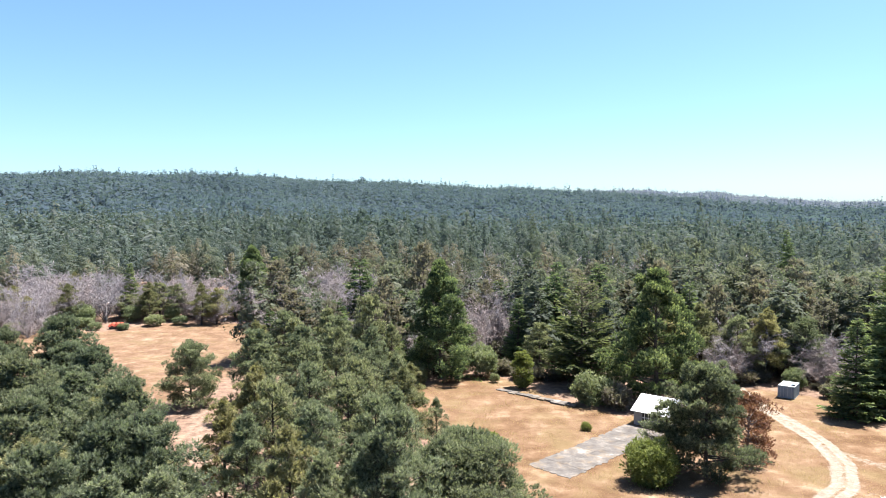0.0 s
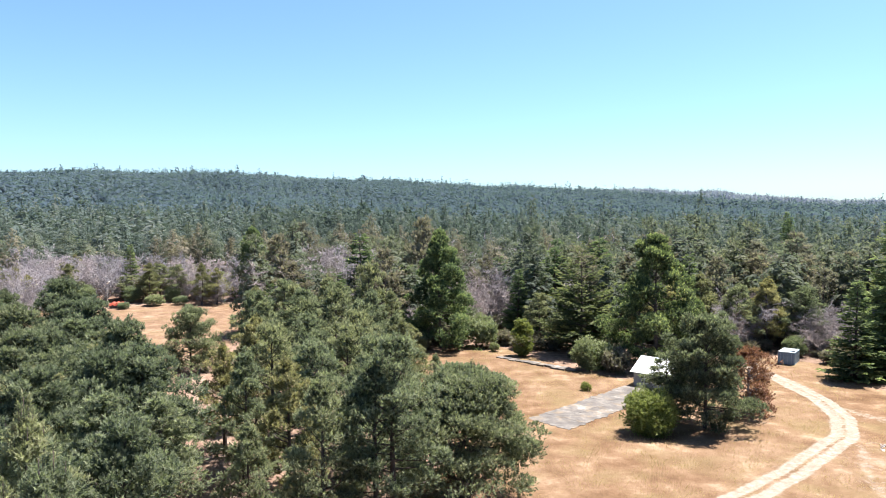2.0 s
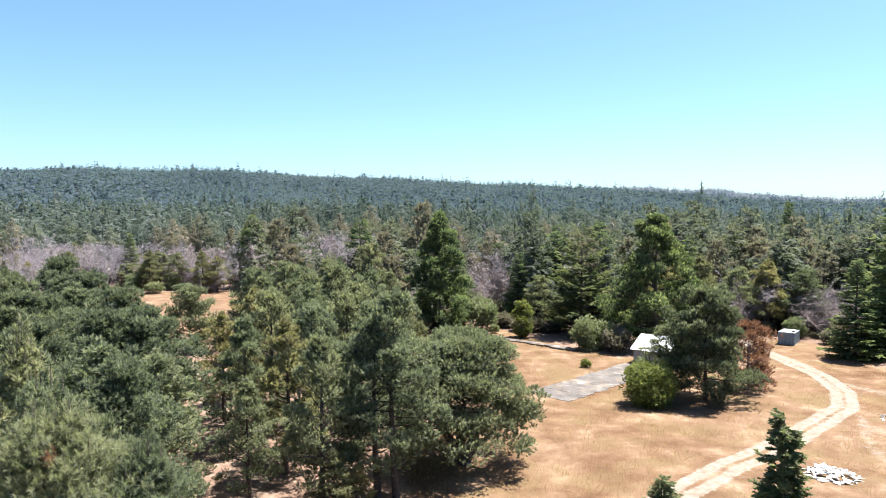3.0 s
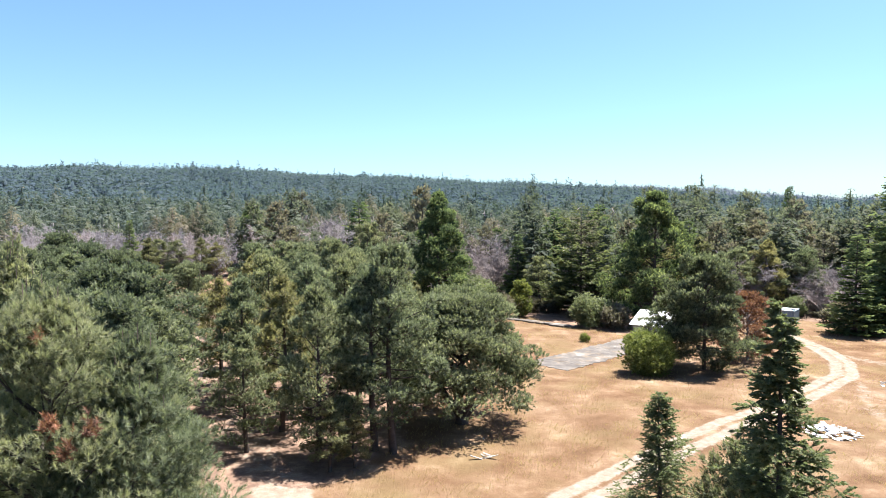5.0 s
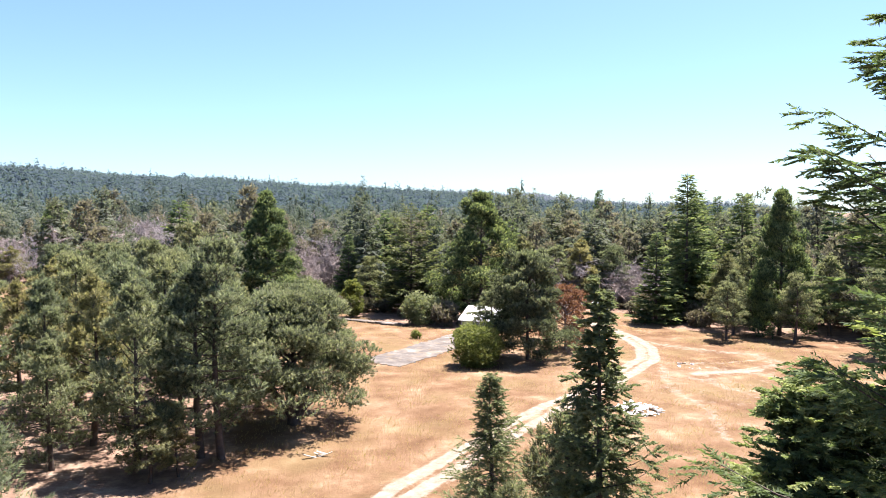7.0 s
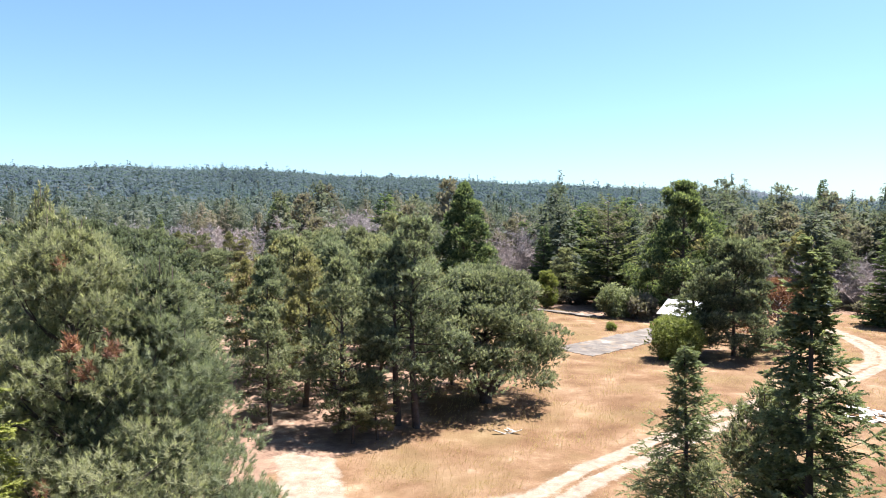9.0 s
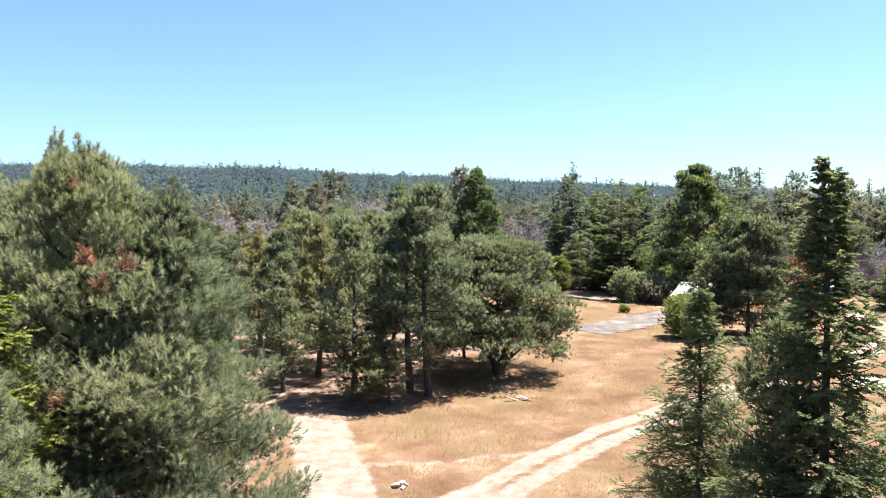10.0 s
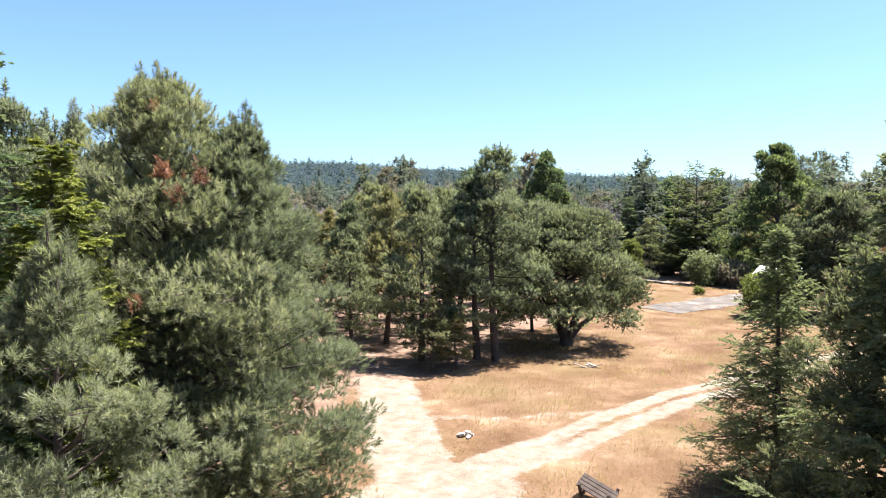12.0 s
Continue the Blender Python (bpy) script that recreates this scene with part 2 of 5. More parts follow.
def concrete_material():
    n = Nodes("worn_concrete")
    v = n.world_place()
    f = n.math("MULTIPLY_ADD", n.noise(0.62, v, 9, 0.68), 0.8, n.math("MULTIPLY", n.noise(0.13, v, 4), 0.2))
    c = n.ramp(f, [(0.38, (0.076, 0.066, 0.059)), (0.5, (0.112, 0.099, 0.089)), (0.57, (0.150, 0.132, 0.117)), (0.66, (0.300, 0.264, 0.230))])
    own = n.node("ShaderNodeObjectInfo").outputs["Random"]
    c = n.mix(0.8, c, n.ramp(own, [(0.0, (0.97, 0.97, 0.97)), (1.0, (1.03, 1.03, 1.02))]), "MULTIPLY")
    c = n.mix(0.6, c, n.ramp(n.noise(6.0, v, 5, 0.7), [(0.3, (0.7, 0.7, 0.7)), (0.7, (1.2, 1.2, 1.2))]), "MULTIPLY")
    worn = n.ramp(n.noise(0.42, v, 8, 0.72), [(0.50, (0, 0, 0)), (0.62, (1, 1, 1))])
    c = n.mix(n.math("MULTIPLY", worn, 0.55), c, (0.190, 0.140, 0.092))
    n.bump(n.noise(8.0, v, 6, 0.7), 0.4, 0.02)
    return n.done(c, 0.9, 0, 0.2)


M_GROUND, M_CONCRETE = ground_material(), concrete_material()

# ---------------------------------------------------------------- mesh helpers


def thing(name, at, label, category, group="", turn=0.0, scale=(1, 1, 1)):
    ob = new(name)
    ob.empty_display_size = 0.3
    ob.matrix_world = pose(*at, 0, 0, turn) @ Matrix.Diagonal((*scale, 1))
    return tagged(ob, label, category, group)


def hang(name, me, mat, parent, label=""):
    """Link a mesh as one part under a thing."""
    if mat is not None and not me.materials:
        me.materials.append(mat)
    ob = new(name, me)
    ob.parent = parent
    return tagged(ob, label)


def part(name, bm, mat, parent, label=""):
    me = bpy.data.meshes.new(name)
    bm.to_mesh(me)
    bm.free()
    return hang(name, me, mat, parent, label)


def tri_mesh(name, tri, tint, mat):
    """A mesh of loose triangles (n, 3, 3), each with its tint."""
    n = len(tri)
    me = bpy.data.meshes.new(name)
    me.vertices.add(3 * n)
    me.vertices.foreach_set("co", np.ascontiguousarray(tri, dtype=np.float32).ravel())
    me.loops.add(3 * n)
    me.loops.foreach_set("vertex_index", np.arange(3 * n, dtype=np.int32))
    me.polygons.add(n)
    me.polygons.foreach_set("loop_start", np.arange(0, 3 * n, 3, dtype=np.int32))
    me.attributes.new("tint", "FLOAT", "POINT").data.foreach_set("value", np.repeat(np.asarray(tint, dtype=np.float32), 3))
    me.update(calc_edges=True)
    me.materials.append(mat)
    return me


class Tubes:
    """Tapered limbs gathered into one mesh."""

    def __init__(self):
        self.v, self.f = [], []

    def add(self, pts, radii, sides=6):
        pts = [Vector([float(c) for c in p]) for p in pts]
        base = len(self.v)
        for i, (p, r) in enumerate(zip(pts, [float(q) for q in radii])):
            d = (pts[min(i + 1, len(pts) - 1)] - pts[max(i - 1, 0)]).normalized()
            u = d.orthogonal().normalized()
            w = d.cross(u)
            for k in range(sides):
                a = 2 * math.pi * k / sides
                self.v.append(p + r * (math.cos(a) * u + math.sin(a) * w))
        for i in range(len(pts) - 1):
            for k in range(sides):
                a, b = base + i * sides + k, base + i * sides + (k + 1) % sides
                self.f.append((a, b, b + sides, a + sides))
        self.f.append(tuple(base + (len(pts) - 1) * sides + k for k in range(sides)))

    def mesh(self, name, mat):
        me = bpy.data.meshes.new(name)
        me.from_pydata([tuple(p) for p in self.v], [], self.f)
        me.polygons.foreach_set("use_smooth", [True] * len(me.polygons))
        me.update()
        me.materials.append(mat)
        return me


def box(bm, at, size, turn=0.0, tilt=(0, 0)):
    m = pose(*at, tilt[0], tilt[1], turn) @ Matrix.Diagonal((*size, 1))
    return bmesh.ops.create_cube(bm, size=1.0, matrix=m)["verts"]


def boxed(at, size, turn=0.0, bevel=0.0, tilt=(0, 0)):
    bm = bmesh.new()
    box(bm, at, size, turn, tilt)
    if bevel:
        bmesh.ops.bevel(bm, geom=bm.edges[:], offset=bevel, segments=1, affect="EDGES")
    return bm


def unit(a):
    return a / np.maximum(np.linalg.norm(a, axis=-1, keepdims=True), 1e-9)


def tufts(rng, p, axis, size, tint, blades, reach, width, spread=0.9, stem=0.55, face=None):
    """Leaf or grass tufts: blades that fan out from short shoots. face: the way that a clump's surface looks. Returns triangles and tints."""
    n = len(p)
    o = np.repeat(p, blades, 0)
    a = np.repeat(axis, blades, 0)
    s = np.repeat(size, blades)[:, None]
    u = rng.random((n * blades, 1))
    rad = unit(np.cross(a, rng.normal(size=(n * blades, 3))))
    d = unit(a * (0.35 + 0.65 * u) + rad * spread * (1.15 - u))
    o = o + a * s * u * stem
    look_to = rng.normal(size=d.shape)
    if face is not None:
        look_to = look_to * 0.55 + np.repeat(face, blades, 0) * 1.2
    w = unit(np.cross(d, look_to)) * s * width
    tip = o + d * s * reach * (0.7 + 0.6 * rng.random((n * blades, 1)))
    tri = np.stack([o - w, o + w, tip], 1)
    # Blades low on the shoot tinted darker: shade in tuft cores put into colour.
    return tri, np.clip(np.repeat(tint, blades) + 0.42 * (u[:, 0] - 0.5), 0, 1)


def brushes(rng, p, axis, size, tint, blades, width, reach=0.42, face=None):
    """Needled shoots like bottle brushes: blades set round each shoot, wide open at its foot and closing at its tip."""
    n = len(p)
    a = np.repeat(axis, blades, 0)
    s = np.repeat(size, blades)[:, None]
    u = np.tile((np.arange(blades) + 0.5) / blades, n)[:, None]
    ref = unit(np.cross(axis, rng.normal(size=(n, 3))))
    ref2 = np.cross(axis, ref)
    turn = np.tile(np.arange(blades) * 2.39996, n)[:, None] + rng.normal(size=(n * blades, 1)) * 0.25
    rad = np.repeat(ref, blades, 0) * np.cos(turn) + np.repeat(ref2, blades, 0) * np.sin(turn)
    open_ = (1.45 - 1.15 * u) + rng.normal(size=u.shape) * 0.12
    d = a * np.cos(open_) + rad * np.sin(open_)
    o = np.repeat(p, blades, 0) + a * s * (u * 0.55)
    w = np.cross(a, rad) if face is None else unit(np.cross(d, np.repeat(face, blades, 0) + rad * 0.45 + rng.normal(size=d.shape) * 0.25))
    w = w * s * width
    tip = o + d * s * reach * (1.15 - 0.25 * u) * (0.8 + 0.4 * rng.random(u.shape))
    tri = np.stack([o - w, o + w, tip], 1)
    # Dark foot, light tip: shade between the shoots is put into the tint.
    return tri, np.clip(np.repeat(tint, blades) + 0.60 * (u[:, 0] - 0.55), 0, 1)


def pine_arrays(rng, h, r, zb, branches, pads, shoots, size, blades, width, lean=0.0, flat=0.35, dome=0.6, squash=0.62, reach=0.42, pad=0.19, wild=0.22, inner=0.45, leaders=0.2, candle=0.9, glow=0.42, low=0.6, limb=1.0):
    """Crown and limbs of a pine: tiers of pads on rising limbs, each pad a cap of needled shoots. dome: how blunt the top is; low: how far the lowest limbs reach."""
    limbs = Tubes()
    k = np.linspace(0, 1, 9)
    bend = rng.normal(size=2) * 0.02 * h
    trunk = np.stack([bend[0] * np.sin(k * 3) + lean * k * h, bend[1] * np.sin(k * 2.4), k * h * 0.97], 1)
    thick = 0.017 * h + 0.05
    limbs.add(trunk, thick * (1 - 0.93 * k), 8)
    pos, axes, tint, face = [], [], [], []
    for i in range(branches):
        q = (i + rng.random()) / branches
        z = zb + (h * 0.97 - zb) * q
        wide = ((1 - q) ** dome) * (low + (1 - low) * min(1.0, q / 0.2))
        ln = max(0.3, r * wide * (1 + wild * rng.normal()) + 0.05 * r)
        ln = min(ln, 1.25 * r)
        az = i * 2.39996 + rng.normal() * 0.35
        rise = radians(4 + 58 * q ** 1.5 + rng.normal() * 9)
        out = np.array([math.cos(az), math.sin(az), 0])
        side = np.cross(out, (0, 0, 1))
        o = np.array([np.interp(z, trunk[:, 2], trunk[:, j]) for j in range(2)] + [z])
        s = np.linspace(0, 1, 6)[:, None]
        crook = side * rng.normal() * 0.12 * ln
        line = o + out * ln * s * math.cos(rise) + np.array([0, 0, 1]) * ln * (math.sin(rise) * s + flat * s * s * 0.5 - 0.14 * s * (1 - q)) + crook * np.sin(s * 3)
        limbs.add(line, limb * (0.10 + 0.9 * (1 - s[:, 0])) * min(thick * 0.45, 0.018 * ln + 0.012), 4)
        m = max(2, int(round(pads * (0.3 + wide))))
        hue = rng.normal() * 0.10
        for j in range(m):
            t = 1.0 if j == 0 else inner + (1 - inner) * rng.random() ** 0.75
            c = np.array([np.interp(t, s[:, 0], line[:, a]) for a in range(3)])
            if j:
                foot = c
                c = c + side * rng.normal() * 0.26 * ln * (1.25 - 0.6 * t) + np.array([0, 0, rng.normal() * 0.06 * ln])
                limbs.add([foot, c], (0.02 * limb, 0.008), 3)
            pr = rng.uniform(0.65, 1.35) * pad * r * (0.55 + 0.45 * min(1.0, wide * 1.6))
            e = unit(rng.normal(size=(shoots, 3)) + np.array([0, 0, 0.75]) + out * 0.40)
            depth = rng.uniform(0.72, 1.0, (shoots, 1))
            pos.append(c + e * depth * pr * np.array([1, 1, squash]))
            up = np.array([0, 0, 0.55 + 0.6 * q])
            face.append(unit(e + np.array([0, 0, 0.35])))
            axes.append(unit(e * 0.95 + up + out * 0.25 * (1 - q) + rng.normal(size=(shoots, 3)) * 0.20))
            # Tint rises with e's upward part: lit tops, shaded undersides put into colour.
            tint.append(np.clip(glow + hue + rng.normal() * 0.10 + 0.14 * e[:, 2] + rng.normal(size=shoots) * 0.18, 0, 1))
        if q > 1 - leaders:
            tall = rng.uniform(0.5, 1.0) * candle * (1.2 - 0.5 * (1 - q) / leaders)
            limbs.add([line[-1], line[-1] + np.array([0, 0, tall])], (0.03, 0.012), 4)
            m = max(4, int(tall * 11 * 0.45 / size))
            ring = rng.normal(size=(m, 3)) * np.array([1, 1, 0.2])
            pos.append(line[-1] + np.array([0, 0, 1.0]) * (np.arange(m)[:, None] / m) * tall + ring * 0.05 * candle)
            face.append(unit(ring + np.array([0, 0, 0.3])))
            axes.append(unit(np.array([0, 0, 0.9]) + unit(ring) * np.linspace(0.9, 0.1, m)[:, None]))
            tint.append(np.full(m, np.clip(0.5 + hue, 0, 1)))
    pos, axes, tint, face = (np.concatenate(a) for a in (pos, axes, tint, face))
    sz = size * rng.uniform(0.7, 1.3, len(pos))
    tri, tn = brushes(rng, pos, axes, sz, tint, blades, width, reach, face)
    return limbs, tri, tn


def sprays(rng, o, d, side, ln, tint, blades, width, fork=0.55, needle=0.0):
    """Flat conifer twigs: short blades to both sides of each shoot and one at the end."""
    n = len(o)
    u = np.tile((np.arange(blades) + 0.5) / blades, n)[:, None]
    sg = np.tile(np.where(np.arange(blades) % 2 == 0, 1.0, -1.0), n)[:, None]
    oo, dd, ss, l = (np.repeat(a, blades, 0) for a in (o, d, side, ln[:, None]))
    root = oo + dd * l * u
    way = unit(dd + ss * sg * fork + rng.normal(size=dd.shape) * 0.16)
    reach = l * (0.55 - 0.2 * u)
    if needle:
        way = unit(dd * 0.7 + ss * sg * 0.75 + rng.normal(size=dd.shape) * 0.22)
        reach, l = np.full_like(l, needle) * (1.1 - 0.35 * u), np.full_like(l, needle * 2.0)
    tip = root + way * reach * rng.uniform(0.8, 1.25, (len(u), 1))
    w = unit(np.cross(way, np.array([0, 0, 0.6]) + rng.normal(size=dd.shape) * 0.75)) * l * width
    return np.stack([root - w, root + w, tip], 1), np.repeat(tint, blades)


def fir_arrays(rng, h, r, zb, whorls, per, twigs, blades, width, droop=0.25, upturn=0.25, cone=0.9, cap=1.0, twig=0.34, gap=0.0, tips=0.35, sub=0, least=0.12, needle=0.0, ragged=0.68, loose=0.0):
    """Crown and limbs of a fir or spruce: whorls of level limbs that carry flat sprays."""
    limbs = Tubes()
    k = np.linspace(0, 1, 9)
    thick = 0.012 * h + 0.04
    sway = rng.normal(size=2) * 0.008 * h
    trunk = np.stack([sway[0] * np.sin(k * 4), sway[1] * np.sin(k * 3), k * h], 1)
    limbs.add(trunk, thick * (1 - 0.96 * k) + 0.006, 7)
    rows = []
    for i in range(whorls):
        q = (i + 0.3 * rng.random()) / whorls
        for j in range(per):
            if rng.random() < gap:
                continue
            z = zb + (h * 0.985 - zb) * q + rng.normal() * (0.3 + 0.6 * loose) * (h - zb) / whorls
            full = min(1.0, cap * (1 - q) ** cone) * (0.7 + 0.3 * min(1.0, q / 0.12))
            ln = max(0.12, r * full * rng.uniform(ragged, 1.15))
            az = 2 * math.pi * (j + 0.5 * (i % 2)) / per + rng.normal() * (0.25 + loose)
            out = np.array([math.cos(az), math.sin(az), 0.0])
            s = np.linspace(0, 1, 6)[:, None]
            lift = radians(-4 + 42 * q * q + (6 + 6 * loose) * rng.normal())
            line = np.array([trunk[0, 0], 0, z]) + out * ln * s * math.cos(lift)
            line = line + np.array([0, 0, 1]) * ln * (math.sin(lift) * s - droop * (1 - q) * s + (droop * (1 - q) * 0.5 + upturn * 0.5) * s ** 3)
            limbs.add(line, (0.12 + 0.88 * (1 - s[:, 0])) * (0.011 * ln + 0.008), 4)
            side = np.cross(out, (0, 0, 1))
            m = max(3, int(round(twigs * ln / r)))
            t0 = rng.normal() * 0.13 + 0.40
            for g in range(m):
                t = 0.12 + 0.88 * (g + rng.random()) / m
                c = np.array([np.interp(t, s[:, 0], line[:, a]) for a in range(3)])
                for sg in (-1, 1):
                    tl = twig * ln * (1.12 - 0.8 * t) * rng.uniform(0.7, 1.25) + least
                    way = unit(out * 0.85 + side * sg * 0.75 * rng.uniform(0.6, 1.2) + np.array([0, 0, rng.normal() * (0.14 + 0.34 * loose) - 0.10 * droop * 4 * (1 - t) - 0.15 * loose]))
                    # tips lightens the tint towards the limb's end, painting in lit tips.
                    rows.append((*c, *way, *(side * 0.8 - out * sg * 0.4 + np.array([0, 0, rng.normal() * 0.25])), tl, np.clip(t0 + tips * (t - 0.55) + rng.normal() * 0.08, 0, 1)))
                    for e in range(sub):
                        f = rng.uniform(0.25, 0.8)
                        w2 = unit(way + (out if e % 2 else side * sg) * rng.uniform(0.3, 0.8) + np.array([0, 0, rng.normal() * 0.2]))
                        rows.append((*(c + way * tl * f), *w2, *np.cross(w2, (0, 0, 1)), tl * 0.6, np.clip(t0 + tips * (t - 0.45) + rng.normal() * 0.1, 0, 1)))
            rows.append((*line[-2], *unit(line[-1] - line[-2]), *side, 0.25 * ln + 0.05, np.clip(t0 + tips * 0.5, 0, 1)))
    a = np.array(rows)
    tri, tn = sprays(rng, a[:, 0:3], a[:, 3:6], unit(a[:, 6:9]), a[:, 9], a[:, 10], blades, width, needle=needle)
    return limbs, tri, tn


def bare_arrays(rng, h, r, forks, boughs, twigs, fine=0.0026):
    """A leafless tree: limbs, and fine twigs as slivers."""
    limbs = Tubes()
    tri, tn = [], []
    for i in range(forks):
        az = i * 2.4 + rng.normal() * 0.4
        e = radians(rng.uniform(35, 78))
        ln = h * rng.uniform(0.6, 1.0)
        d = np.array([math.cos(az) * math.cos(e) * r / h * 1.6, math.sin(az) * math.cos(e) * r / h * 1.6, math.sin(e)])
        s = np.linspace(0, 1, 5)[:, None]
        o = np.array([0, 0, h * 0.05 * (i % 3)])
        line = o + d * ln * s + np.array([math.cos(az + 1), math.sin(az + 1), 0]) * 0.06 * ln * np.sin(s * 4)
        limbs.add(line, 0.011 * h * (1.05 - s[:, 0]), 4)
        for j in range(boughs):
            t = rng.uniform(0.2, 1.0)
            c = np.array([np.interp(t, s[:, 0], line[:, a]) for a in range(3)])
            w = unit(unit(d) * 0.6 + rng.normal(size=3) * 0.6)
            bl = 0.30 * ln * (1.15 - 0.6 * t)
            limbs.add([c, c + w * bl * 0.5 + rng.normal(size=3) * 0.03 * bl, c + w * bl], (0.0035 * h, 0.0025 * h, 0.001 * h), 3)
            u = rng.random((twigs, 1))
            p = c + w * bl * (0.15 + 0.85 * u)
            wd = unit(w * 0.6 + rng.normal(size=(twigs, 3)) * 0.65)
            tl = bl * rng.uniform(0.25, 0.65, (twigs, 1))
            ww = unit(np.cross(wd, rng.normal(size=wd.shape))) * fine * h
            tri.append(np.stack([p - ww, p + ww, p + wd * tl], 1))
            tn.append(np.full(twigs, rng.uniform(0.2, 0.8)))
    return limbs, np.concatenate(tri), np.concatenate(tn)


def bush_arrays(rng, h, r, lumps, leaves, size):
    """A leafy shrub: lumps of leaves on a few stems."""
    limbs = Tubes()
    tri, tn = [], []
    for i in range(lumps):
        d = unit(rng.normal(size=3))
        c = np.array([d[0] * r * 0.66, d[1] * r * 0.66, h * (0.47 + 0.36 * d[2])]) * np.array([*rng.uniform(0.75, 1.08, 2), rng.uniform(0.85, 1.08)])
        if i % 3 == 0:
            limbs.add([(c[0] * 0.1, c[1] * 0.1, 0), (c[0] * 0.4, c[1] * 0.4, c[2] * 0.55), tuple(c)], (0.05, 0.035, 0.012), 4)
        pr = r * rng.uniform(0.26, 0.42)
        e = unit(rng.normal(size=(leaves, 3)))
        p = c + e * pr * rng.random((leaves, 1)) ** 0.3 * np.array([1, 1, 0.85])
        # Upper leaves get a lighter tint: the lit top is put into the colour.
        up = unit(e + np.array([0, 0, 0.5]) + rng.normal(size=e.shape) * 0.4)
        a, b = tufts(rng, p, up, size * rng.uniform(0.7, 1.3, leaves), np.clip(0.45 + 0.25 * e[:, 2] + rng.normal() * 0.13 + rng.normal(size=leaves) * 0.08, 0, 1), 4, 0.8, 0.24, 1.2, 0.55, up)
        tri.append(a)
        tn.append(b)
    return limbs, np.concatenate(tri), np.concatenate(tn)


def plant(name, arrays, leaf, bark, label, category, at, group="", turn=0.0, crown="crown", scale=(1, 1, 1)):
    limbs, tri, tn = arrays
    ob = thing(name, at, label, category, group, turn, scale)
    hang("trunk", limbs.mesh("trunk", bark), None, ob)
    hang(crown, tri_mesh(crown, tri, tn, leaf), None, ob)
    return ob


def clump_arrays(rng, n, h, r, zb, size, conical=0.55, lumps=0.28, pads=0, grain=0.7):
    """A conifer's crown seen from far: rounded boughs on rising limbs, each a shell of blades."""
    m = pads or max(5, int(n / 13))
    per = max(3, n // m)
    q = (np.arange(m) + rng.random(m)) / m
    q = 1 - (1 - q) ** 0.72
    az = np.arange(m) * 2.39996 + rng.normal(size=m) * 0.4
    wide = (1 - q) ** conical * (0.6 + 0.4 * np.minimum(1, q / 0.2))
    rad = r * wide * rng.uniform(0.5 - lumps, 0.92 + lumps * 0.6, m)
    pr = r * (0.20 + 0.20 * wide) * rng.uniform(0.75, 1.3, m) * (9 / max(m, 9)) ** 0.22
    c = np.stack([np.cos(az) * rad, np.sin(az) * rad, zb + (h - zb) * q * 0.97 + 0.15 * rad], 1)
    hue = rng.normal(size=m) * 0.08
    k = np.repeat(np.arange(m), per)
    e = unit(rng.normal(size=(len(k), 3)) + np.array([0, 0, 0.55]))
    p = c[k] + e * (pr[k] * rng.uniform(0.8, 1.1, len(k)))[:, None] * np.array([1, 1, 0.62])
    whole = unit(np.stack([p[:, 0] / r, p[:, 1] / r, 0.45 + 1.1 * (p[:, 2] / h - 0.3)], 1))
    face = unit(e * grain + whole + rng.normal(size=e.shape) * 0.10)
    along = unit(np.cross(face, rng.normal(size=e.shape)))
    side = np.cross(face, along)
    sz = (pr[k] * size * 2.6 / math.sqrt(per) * rng.uniform(0.7, 1.3, len(k)))[:, None]
    tri = np.stack([p - along * sz * 0.5 - side * sz * 0.45, p - along * sz * 0.45 + side * sz * 0.45, p + along * sz * 0.75], 1)
    tip = np.array([[[-0.07 * r, -0.06 * r, h * 0.80], [0.07 * r, 0.06 * r, h * 0.80], [0, 0, h * 0.98]]])
    # Bough tops and crown tops tinted lighter: light from above put into colour.
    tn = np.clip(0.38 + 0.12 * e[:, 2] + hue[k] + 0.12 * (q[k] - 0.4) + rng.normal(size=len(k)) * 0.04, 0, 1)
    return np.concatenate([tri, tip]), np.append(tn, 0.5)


# ---------------------------------------------------------------- the lie of the land
CREST_AZ = (-1.6, -0.75, -0.55, -0.49, -0.36, -0.26, -0.205, -0.066, 0.013, 0.06, 0.107, 0.168, 0.23, 0.30, 0.5, 0.9, 1.6)
CREST_H = (55, 80, 82, 86, 87, 86, 76, 72, 68, 62, 64, 56, 49, 39, 20, 12, 8)
BACK_AZ = (-1.6, 0.10, 0.20, 0.28, 0.317, 0.372, 0.392, 0.5, 0.7, 1.6)
BACK_H = (20, 55, 74, 82, 68, 70, 58, 41, 30, 15)
CLEARING = [(-9, 22), (-11, 33), (-11, 41), (-6, 46), (-2.5, 53), (-3, 60), (1, 68), (1, 80), (-2, 90), (-9, 112), (-4, 120), (4, 127), (10, 126), (14, 118), (20, 108.5), (26, 101), (34, 104), (44, 118), (52, 117), (61, 109), (57, 98), (62, 90), (80, 76), (74, 52), (62, 34), (36, 14), (6, 6), (-6, 8)]
MEADOW = [(-150, 178), (-100, 176), (-84, 174), (-72, 189), (-44, 189), (-41, 165), (-36, 135), (-38, 112), (-46, 104), (-62, 108), (-100, 120), (-150, 140)]
